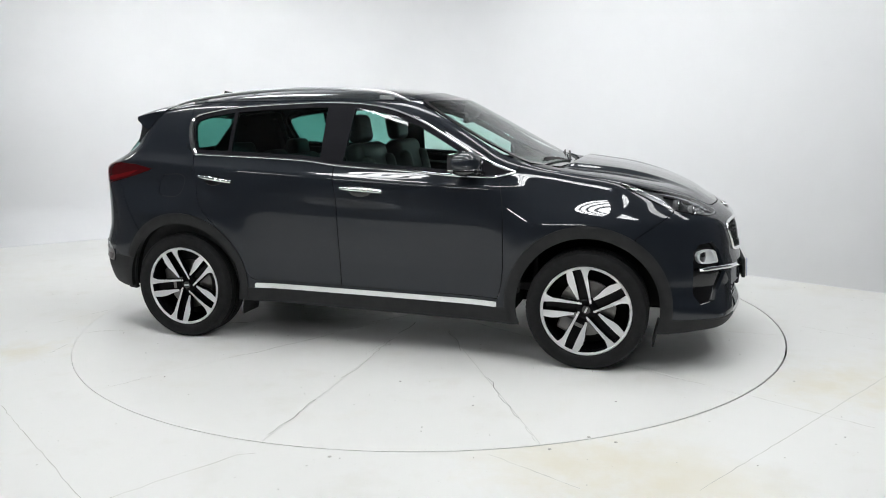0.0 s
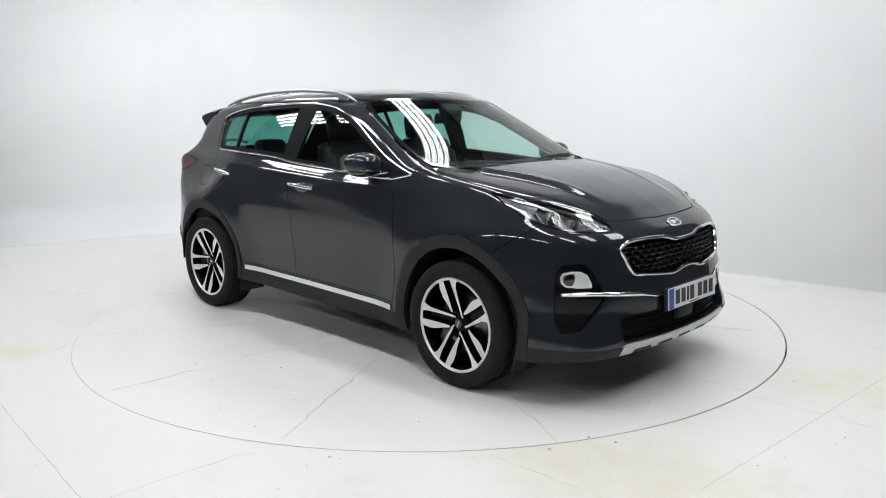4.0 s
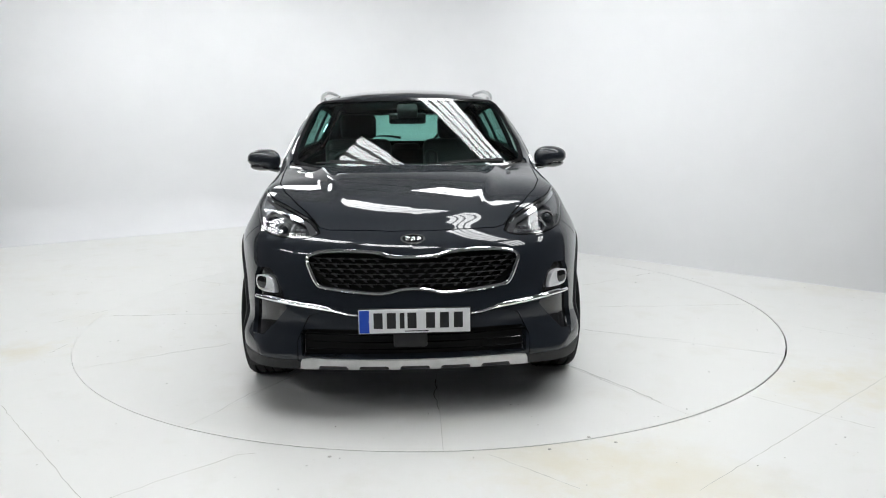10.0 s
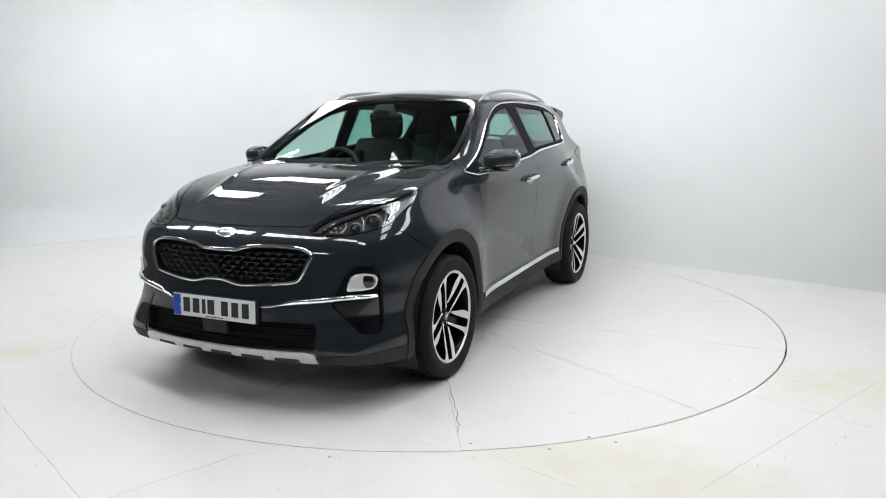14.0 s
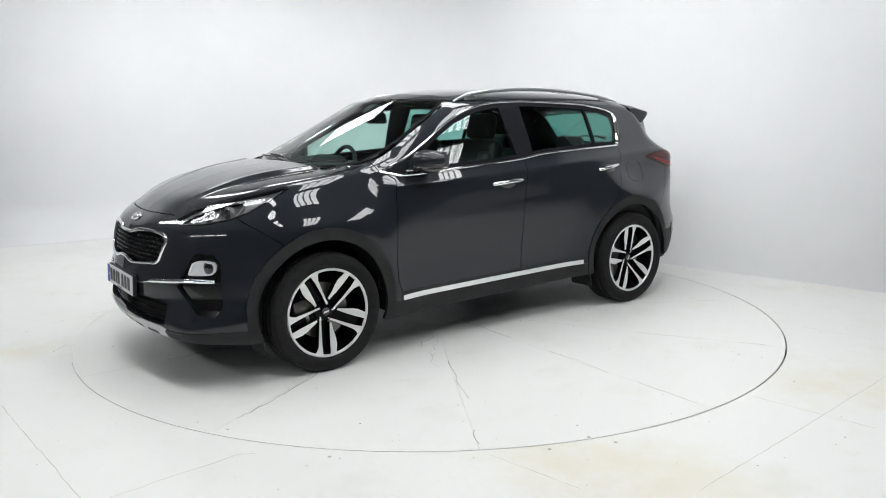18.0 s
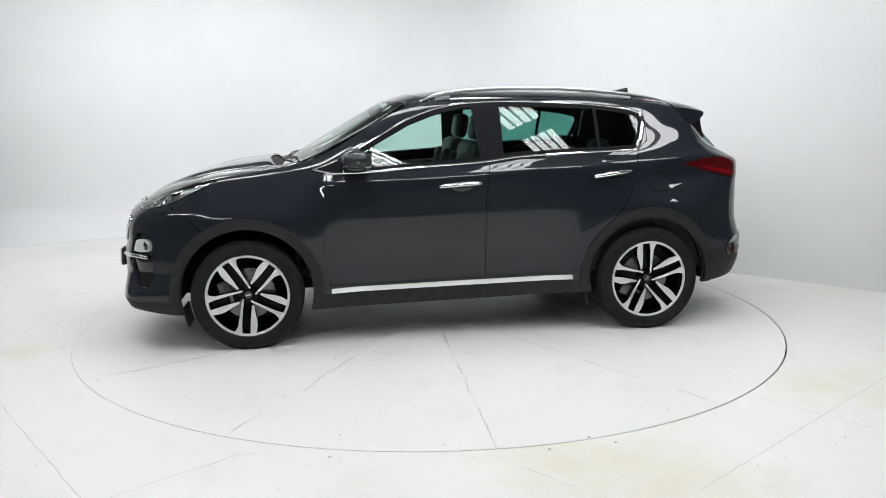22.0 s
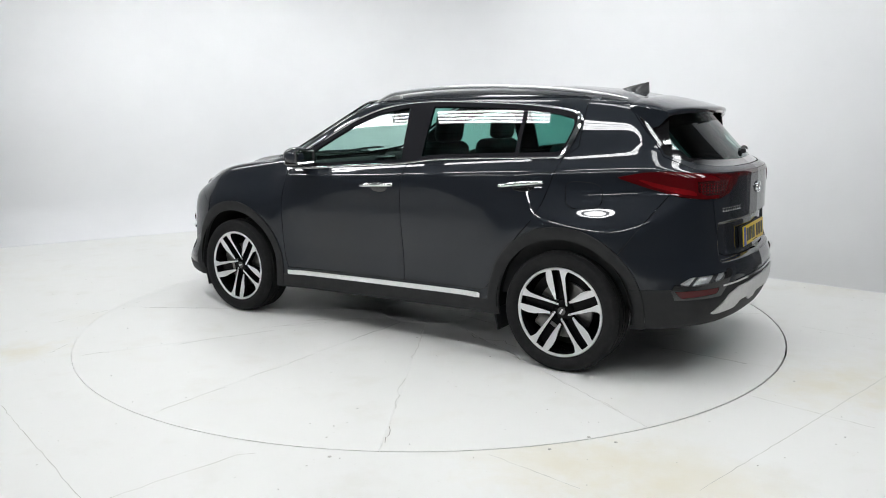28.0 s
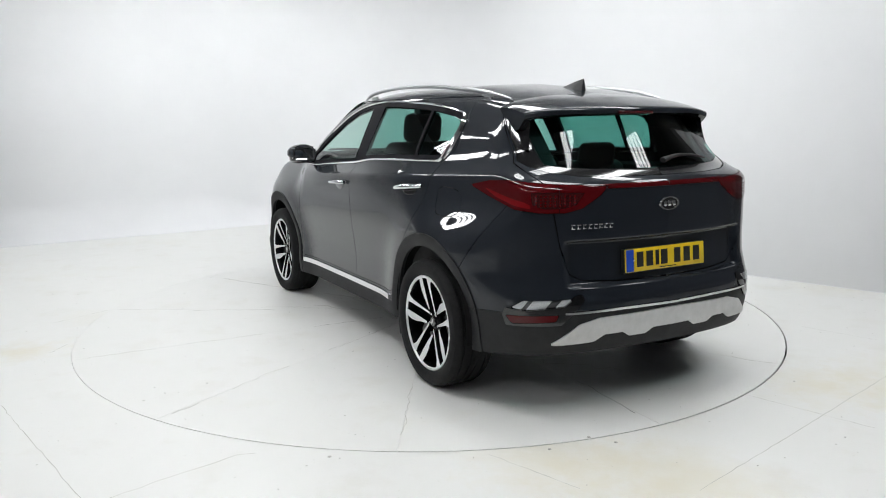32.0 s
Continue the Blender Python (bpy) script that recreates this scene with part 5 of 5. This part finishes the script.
def emblem(car, p, n, wide, high):
    """A plain oval chrome badge."""
    bm = bmesh.new()
    steps = 36
    rows = []
    for r, d in ((1.03, 0.0), (1.0, 0.006), (0.86, 0.006), (0.84, 0.003)):
        rows.append([bm.verts.new((d, r * wide * math.cos(2 * math.pi * i / steps), r * high * math.sin(2 * math.pi * i / steps))) for i in range(steps)])
    for a, b in zip(rows, rows[1:]):
        for i in range(steps):
            bm.faces.new((a[i], a[(i + 1) % steps], b[(i + 1) % steps], b[i]))
    q = Vector((1, 0, 0)).rotation_difference(n).to_matrix().to_4x4()
    if n.x < 0:
        q = Vector((-1, 0, 0)).rotation_difference(n).to_matrix().to_4x4() @ Matrix.Rotation(radians(180), 4, "Z")
    m = Matrix.Translation(p + n * 0.001) @ q
    ring = part("emblem", bm, CHROME, car, "plain oval chrome emblem")
    ring.matrix_local = m
    bm = bmesh.new()
    top = [bm.verts.new((0.003, 0.85 * wide * math.cos(2 * math.pi * i / steps), 0.85 * high * math.sin(2 * math.pi * i / steps))) for i in range(steps)]
    bm.faces.new(top)
    part("emblem_field", bm, GLOSS, ring)
    for k in (-1, 0, 1):
        part("emblem_bar", add_box(bmesh.new(), (0.004, wide * 0.30, high * 0.75), (0.004, k * wide * 0.45, 0), (18 * k, 0, 0), bevel=0.001), CHROME, ring)


def mirrors(car):
    def shell(bm):
        bmesh.ops.create_uvsphere(bm, u_segments=36, v_segments=24, radius=1)
        for v in bm.verts:
            x, y, z = v.co
            e = 0.86
            x, y, z = (math.copysign(abs(c) ** e, c) for c in (x, y, z))
            taper = 1 - 0.16 * y
            v.co = (0.635 + 0.098 * x * (0.9 if x > 0 else 0.82) - 0.018 * y, 0.940 + 0.108 * y, 1.186 + 0.068 * z * taper + 0.006 * y)
        return bm
    def foot(bm):
        return add_tube(bm, [(0.70, 0.79, 1.125), (0.69, 0.83, 1.12), (0.665, 0.88, 1.125), (0.65, 0.91, 1.135)], [0.035, 0.03, 0.028, 0.03], 12, 0.6)
    def glass(bm):
        made = bmesh.ops.create_cube(bm, size=1, matrix=Matrix.LocRotScale((0.556, 0.945, 1.188), Euler((0, 0, radians(-6))), (0.006, 0.17, 0.105)))
        bmesh.ops.bevel(bm, geom=list(bm.edges), offset=0.018, segments=3, affect="EDGES")
        return bm
    def blinker(bm):
        return add_tube(bm, [(0.70, 0.90, 1.176), (0.705, 0.95, 1.176), (0.69, 1.0, 1.177), (0.655, 1.035, 1.178), (0.62, 1.046, 1.178)], 0.009, 8, 0.6)
    def lower(bm):
        bmesh.ops.create_uvsphere(bm, u_segments=30, v_segments=16, radius=1)
        for v in bm.verts:
            x, y, z = v.co
            v.co = (0.637 + 0.082 * x, 0.945 + 0.086 * y, 1.145 + 0.034 * z)
        return bm
    shells = pair("door_mirror", shell, PAINT, car, "dark blue-grey door mirror on a black foot")
    for k, s in enumerate(shells):
        for name, make, mat in (("mirror_foot", foot, GLOSS), ("mirror_glass", glass, MIRROR), ("indicator", blinker, LENS), ("lower_shell", lower, GLOSS)):
            bm = make(bmesh.new())
            part(name, mirrored(bm) if k else bm, mat, s)


def handles(car, made):
    for key, x0, z0, x1, z1 in (("door_front", 0.098, 1.010, -0.163, 1.026), ("door_rear", -0.938, 1.052, -1.195, 1.080)):
        pts, rad = [], []
        for k in range(13):
            u = k / 12
            x, z = x0 + (x1 - x0) * u, z0 + (z1 - z0) * u
            p, n = side_at(x, z)
            out = 0.012 + 0.026 * math.sin(math.pi * min(1, max(0, u))) ** 0.5
            pts.append((x, p.y + out, z + 0.004 * math.sin(math.pi * u)))
            rad.append(0.009 + 0.005 * math.sin(math.pi * (0.08 + 0.84 * u)) ** 0.5)
        xm, zm = (x0 + x1) / 2 - 0.01, (z0 + z1) / 2 - 0.012
        p, n = side_at(xm, zm)
        for side, door in enumerate(made[key]):
            bm = add_tube(bmesh.new(), pts, rad, 12, 1.1, up=(0, 1, 0))
            handle = part("handle", mirrored(bm) if side else bm, CHROME, door, "chrome door handle")
            # thin raised oval; its black colour stands in for the shade of a recess
            bm = bmesh.new()
            bmesh.ops.create_uvsphere(bm, u_segments=24, v_segments=12, radius=1)
            q = Vector((0, 1, 0)).rotation_difference(n).to_matrix().to_4x4()
            bmesh.ops.transform(bm, matrix=Matrix.Translation(p + n * 0.001) @ q @ Matrix.Diagonal((0.070, 0.004, 0.032, 1)), verts=bm.verts)
            part("handle_bowl", mirrored(bm) if side else bm, GLOSS, door, "gloss black oval in place of a shaded recess behind the handle")


def roof_gear(car):
    def rail(bm):
        pts = smooth_line([(0.185, 0.600, 1.552), (0.10, 0.604, 1.586), (0.0, 0.604, 1.608), (-0.2, 0.602, 1.626), (-0.46, 0.596, 1.636), (-0.84, 0.582, 1.629), (-1.2, 0.556, 1.601), (-1.42, 0.534, 1.573), (-1.56, 0.516, 1.546)], 40)
        return add_tube(bm, pts, [0.005 + 0.009 * min(1, 6 * k / 39, 6 * (39 - k) / 39) for k in range(40)], 12, 0.85)
    rails = pair("roof_rail", rail, SATIN, car, "satin silver roof rail")
    for k, r in enumerate(rails):
        def foot(bm, x):
            p, n = top_at(x, 0.59 if x > 0 else 0.535)
            return add_box(bm, (0.10, 0.014, 0.030), (x, p.y, p.z + 0.006), (0, 3 if x > 0 else -9, 0), bevel=0.006)
        for x in (0.03, -1.36):
            bm = foot(bmesh.new(), x)
            part("rail_foot", mirrored(bm) if k else bm, SATIN, r)
    # shark-fin aerial
    bm = bmesh.new()
    rows = []
    p, n = top_at(-1.47, 0)
    for u in np.linspace(0, 1, 9):
        x = -1.325 - 0.18 * u
        base = at(TOP, x) + at(ROOF_RISE, x) - 0.003
        high = 0.066 * u ** 0.9
        wide = 0.040 * math.sin(math.pi * (0.12 + 0.8 * u)) ** 0.7
        rows.append([bm.verts.new((x - 0.0 * h, wide * (1 - h) ** 0.8 * s, base + high * h)) for s, h in ((1, 0), (1, 0.5), (1, 0.9), (0, 1.0), (-1, 0.9), (-1, 0.5), (-1, 0))])
    for a, b in zip(rows, rows[1:]):
        for i in range(6):
            bm.faces.new((a[i], a[i + 1], b[i + 1], b[i]))
    bm.faces.new(rows[-1])
    bmesh.ops.remove_doubles(bm, verts=bm.verts, dist=1e-5)
    part("aerial", bm, AERIAL, car, "black shark-fin roof aerial")
    # spoiler over the rear window
    bm = bmesh.new()
    rows = []
    for k in range(-24, 25):
        y = 0.612 * k / 24
        e = abs(k) / 24
        tip_x = -1.925 + 0.098 * e ** 2.2
        tip_z = 1.489 - 0.004 * e - 0.022 * e ** 6
        row = []
        drop = 0.07 * float(step(np.array(e), 0.84, 1.0))
        front = top_at(-1.605, abs(y) * 0.97)[0]
        for u in (0, 0.2, 0.45, 0.7, 0.9, 0.98):
            x = -1.605 + (tip_x + 1.605) * u
            row.append((x, front.z + 0.004 * min(1, 5 * u) + (tip_z - front.z) * u ** 1.15 + 0.006 * math.sin(math.pi * u)))
        row += [(tip_x, tip_z - 0.006), (tip_x + 0.004, tip_z - 0.022), (tip_x + 0.05, tip_z - 0.034 - 0.5 * drop), (tip_x + 0.14, tip_z - 0.03 - drop), (-1.66, front.z - 0.03 - 0.7 * drop)]
        rows.append([bm.verts.new((x, y, z)) for x, z in row])
    m = len(rows[0])
    for a, b in zip(rows, rows[1:]):
        for i in range(m):
            f = bm.faces.new((a[i], a[(i + 1) % m], b[(i + 1) % m], b[i]))
            f.material_index = 1 if i in (7, 8, 9) else 0
    bm.faces.new(rows[0])
    bm.faces.new(rows[-1])
    spoiler = part("spoiler", bm, [PAINT, GLOSS], car, "dark blue-grey roof spoiler with a black underside", angle=50)
    part("brake_light", add_box(bmesh.new(), (0.012, 0.23, 0.014), (-1.927, 0, 1.470), bevel=0.003), RED_DEEP, spoiler, "deep red high brake light")
    def fin(bm):
        # black fins beside the rear window
        rows = []
        for u in np.linspace(0, 1, 8):
            z = 1.462 - 0.17 * u
            y = 0.575 + 0.03 * u
            p, n = tail_at(y - 0.015, z)
            out = 0.10 * (1 - u) ** 1.4 + 0.004
            rows.append([bm.verts.new(q) for q in ((p.x - out, y - 0.006, z), (p.x + 0.03, y + 0.012, z), (p.x + 0.03, y - 0.03, z))])
        for a, b in zip(rows, rows[1:]):
            for i in range(3):
                bm.faces.new((a[i], a[(i + 1) % 3], b[(i + 1) % 3], b[i]))
        bm.faces.new(rows[0])
        bm.faces.new(rows[-1])
        return bm
    pair("window_fin", fin, GLOSS, car, "gloss black fin beside the rear window")
    # wipers
    for y0, y1, x0, x1 in ((-0.56, 0.08, 1.065, 1.135), (0.02, 0.58, 1.135, 1.06)):
        pts = []
        for k in range(9):
            u = k / 8
            x, y = x0 + (x1 - x0) * u, y0 + (y1 - y0) * u
            p, n = top_at(x - 0.02, abs(y))
            pts.append((p.x, y, p.z + 0.010))
        arm = part("wiper", add_tube(bmesh.new(), pts, [0.008] * 9, 8, 0.6), PLASTIC, car, "black windscreen wiper")
        q = [Vector(v) + Vector((-0.035, 0, 0.004)) for v in pts[1:]]
        part("blade", add_tube(bmesh.new(), q, 0.006, 6, 1.6), PLASTIC, arm)
    pts = []
    for k in range(8):
        y = -0.05 - 0.34 * k / 7
        p, n = tail_at(abs(y), 1.232 + 0.022 * math.sin(math.pi * k / 7))
        pts.append((p.x - 0.018, y, p.z))
    part("rear_wiper", add_tube(bmesh.new(), pts, [0.018, 0.016, 0.013, 0.011, 0.009, 0.008, 0.007, 0.005], 10, 0.8), PLASTIC, car, "black rear wiper")


def details(car, made):
    # wheel housings and underside
    for sx in (1, -1):
        for sy in (1, -1):
            bm = bmesh.new()
            n = 28
            a = [radians(-5 + 190 * i / n) for i in range(n + 1)]
            rows = [[bm.verts.new((sx * AXLE + 0.418 * math.cos(t), sy * yy, 0.36 + 0.418 * math.sin(t))) for t in a] for yy in (0.895, 0.55)]
            for i in range(n):
                bm.faces.new((rows[0][i], rows[0][i + 1], rows[1][i + 1], rows[1][i]))
            bm.faces.new(rows[1])
            part("wheel_housing", bm, DARK, car, "dark wheel housing")
    part("underbody", add_box(bmesh.new(), (1.75, 1.62, 0.08), (0, 0, 0.29), bevel=0.02), DARK, car, "dark underbody")
    part("underbody", add_box(bmesh.new(), (3.9, 1.06, 0.08), (0, 0, 0.335), bevel=0.02), DARK, car, "dark underbody")
    for x, z in ((-0.905, 0.235), (1.725, 0.215)):
        def flap(bm):
            return add_box(bm, (0.012, 0.20, 0.13), (x, 0.775, z), (0, 12, 0), bevel=0.004)
        pair("mud_flap", flap, PLASTIC, car, "black mud flap")
    head_lamps(car, made["head"])
    tail_lamps(car, made["tail"])
    grille(car, made["grille"])
    plates(car)
    p, n = nose_at(0, 0.884)
    emblem(car, p, n, 0.060, 0.031)
    p, n = tail_at(0, 1.030)
    emblem(car, p, n, 0.062, 0.033)
    for k in range(8):
        y = 0.345 + 0.0275 * k
        p, n = tail_at(y, 0.945)
        turn = (0, 0, -math.degrees(math.asin(n.y)))
        letter = part("letter_bar", add_box(bmesh.new(), (0.004, 0.021, 0.005), p + n * 0.001 + Vector((0, 0, 0.009)), turn, bevel=0.001), CHROME, car, "small chrome badge bar")
        part("bar_foot", add_box(bmesh.new(), (0.004, 0.018, 0.005), p + n * 0.001 - Vector((0, 0, 0.009)), turn, bevel=0.001), CHROME, letter)
        part("bar_stem", add_box(bmesh.new(), (0.004, 0.005, 0.018), p + n * 0.001 + Vector((0, 0.006, 0)), turn, bevel=0.001), CHROME, letter)
    mirrors(car)
    handles(car, made)
    roof_gear(car)
    # fog lamps in their dishes
    def fog(bm):
        p, n = nearest(0.868, 0.664)
        return add_disc_stack(bm, p - n * 0.010, Vector((1, 0.35, 0)), [(0.034, -0.01), (0.034, 0.003), (0.030, 0.006), (0.017, 0.010), (0.0, 0.011)])
    pair("fog_lamp", fog, GLOSS, car, "small round fog lamp")


def seat(car, x, y, rear=False):
    wide = 0.50
    base = part("seat", add_box(bmesh.new(), (0.50, wide, 0.16), (x + 0.14, y, 0.66), (0, -8, 0), bevel=0.06, segments=4), LEATHER, car, "black leather seat")
    part("backrest", add_box(bmesh.new(), (0.14, wide, 0.62), (x - 0.16, y, 0.98), (0, -14, 0), bevel=0.06, segments=4), LEATHER, base)
    for s in (-0.19, 0.19):
        part("bolster", add_box(bmesh.new(), (0.19, 0.10, 0.50), (x - 0.13, y + s, 0.95), (0, -14, 0), bevel=0.045, segments=4), LEATHER, base)
    part("headrest", add_box(bmesh.new(), (0.10, 0.27, 0.19), (x - 0.265, y, 1.375), (0, -10, 0), bevel=0.045, segments=4), LEATHER, base)
    for s in (-0.06, 0.06):
        part("headrest_post", add_tube(bmesh.new(), [(x - 0.225, y + s, 1.22), (x - 0.26, y + s, 1.33)], 0.007, 8), SATIN, base)


def cabin(car):
    seat(car, 0.01, 0.37)
    seat(car, 0.01, -0.37)
    bench = part("rear_seat", add_box(bmesh.new(), (0.50, 1.30, 0.16), (-0.66, 0, 0.66), (0, -8, 0), bevel=0.06, segments=4), LEATHER, car, "black leather rear bench")
    part("backrest", add_box(bmesh.new(), (0.14, 1.30, 0.60), (-1.02, 0, 0.88), (0, -16, 0), bevel=0.06, segments=4), LEATHER, bench)
    for y in (-0.42, 0.42):
        part("headrest", add_box(bmesh.new(), (0.10, 0.26, 0.17), (-1.12, y, 1.20), (0, -10, 0), bevel=0.045, segments=4), LEATHER, bench)
    part("headrest", add_box(bmesh.new(), (0.10, 0.24, 0.09), (-1.10, 0, 1.17), (0, -10, 0), bevel=0.04, segments=4), LEATHER, bench)
    dash = part("dashboard", add_box(bmesh.new(), (0.55, 1.44, 0.26), (0.86, 0, 1.0), (0, 6, 0), bevel=0.09, segments=5), TRIM_IN, car, "black dashboard")
    part("binnacle", add_box(bmesh.new(), (0.22, 0.36, 0.10), (0.66, -0.37, 1.12), (0, 4, 0), bevel=0.04, segments=4), TRIM_IN, dash)
    part("display", add_box(bmesh.new(), (0.03, 0.24, 0.13), (0.60, 0.0, 1.08), (0, -14, 0), bevel=0.01), GLOSS, dash)
    bm = bmesh.new()
    made = []
    for k in range(33):
        a = 2 * math.pi * k / 32
        made.append((0.505 - 0.055 * math.sin(a), -0.37 + 0.185 * math.cos(a), 1.055 + 0.175 * math.sin(a)))
    wheel_ring = part("steering_wheel", add_tube(bm, made, 0.016, 10, up=(1, 0, 0.3)), LEATHER, car, "black steering wheel")
    part("steering_hub", add_box(bmesh.new(), (0.06, 0.14, 0.12), (0.52, -0.37, 1.05), (0, -17, 0), bevel=0.03, segments=3), TRIM_IN, wheel_ring)
    for e in ((-0.13, 0), (0.13, 0)):
        part("steering_spoke", add_box(bmesh.new(), (0.025, 0.16, 0.035), (0.515, -0.37 + e[0] * 0.75, 1.055), (0, -17, 0), bevel=0.01), TRIM_IN, wheel_ring)
    part("console", add_box(bmesh.new(), (1.1, 0.26, 0.30), (0.25, 0, 0.62), bevel=0.05, segments=3), TRIM_IN, car, "black centre console")
    part("cabin_floor", add_box(bmesh.new(), (2.9, 1.5, 0.05), (-0.35, 0, 0.44), bevel=0.01), TRIM_IN, car, "dark cabin floor")
    part("load_cover", add_box(bmesh.new(), (0.72, 1.2, 0.03), (-1.52, 0, 1.06), (0, 1, 0), bevel=0.01), TRIM_IN, car, "dark load cover")
    m = part("interior_mirror", add_box(bmesh.new(), (0.03, 0.25, 0.075), (0.42, 0, 1.44), (0, 12, 0), bevel=0.014, segments=3), GLOSS, car, "black interior mirror")
    part("mirror_mount", add_box(bmesh.new(), (0.10, 0.14, 0.07), (0.44, 0, 1.49), (0, 30, 0), bevel=0.02, segments=3), TRIM_IN, m)
    # belts seen through the rear window
    part("seat_belt", add_tube(bmesh.new(), [(-1.32, 0.42, 1.44), (-1.05, 0.12, 1.10)], 0.02, 8, 0.15), TRIM_IN, car, "black seat belt")
    # trim behind the skin
    p, tri = skin_grid(60, 24, 60)
    s = Sheet(p, skin_normal(p), tri)
    belt = at(BELT, s.p[:, 0]) - 0.03
    doors, _ = cut(s, np.maximum(np.maximum(s.p[:, 2] - belt, 0.40 - s.p[:, 2]), np.maximum(s.p[:, 0] - 0.95, -1.95 - s.p[:, 0])))
    doors, _ = cut(doors, 0.6 - doors.p[:, 1])
    sided("door_trim", doors, TRIM_IN, car, "black inner door trim", lift=-0.06, depth=0.03)
    lid, _ = cut(s, np.maximum(np.maximum(1.46 - s.p[:, 2], s.p[:, 0] - 0.18), -1.68 - s.p[:, 0]))
    lid, _ = cut(lid, lid.p[:, 1] - 0.56)
    panel("headliner", lid, TRIM_IN, car, "dark headliner", lift=-0.035, depth=0.01, both=True)
    rear, _ = cut(s, np.maximum(np.maximum(s.p[:, 0] + 1.36, -1.97 - s.p[:, 0]), np.maximum(1.10 - s.p[:, 2], s.p[:, 2] - 1.52)))
    rear, _ = cut(rear, 0.5 - rear.p[:, 1])
    sided("pillar_trim", rear, TRIM_IN, car, "dark rear pillar trim", lift=-0.04, depth=0.01)
    bm = add_box(bmesh.new(), (0.03, 1.5, 0.72), (1.02, 0, 0.72), bevel=0.01)
    part("bulkhead", bm, DARK, car, "dark bulkhead")
    bm = add_box(bmesh.new(), (0.03, 1.25, 0.62), (-2.02, 0, 0.74), bevel=0.01)
    part("tail_lining", bm, DARK, car, "dark lining of the tailgate")


def motions():
    turn_rows, car_rows = [], []
    for k in range(33):
        a = TURN_START + TURN_RATE * k
        c, s = math.cos(radians(a)), math.sin(radians(a))
        turn_rows.append((float(k), pose(0, 0, 0, 0, 0, a)))
        car_rows.append((float(k), pose(c * CAR_X - s * CAR_Y, s * CAR_X + c * CAR_Y, 0, 0, 0, a)))
    walk(disc, turn_rows)
    walk(car, car_rows)


room()
lamps()
disc = turntable()
car = build_car()
motions()
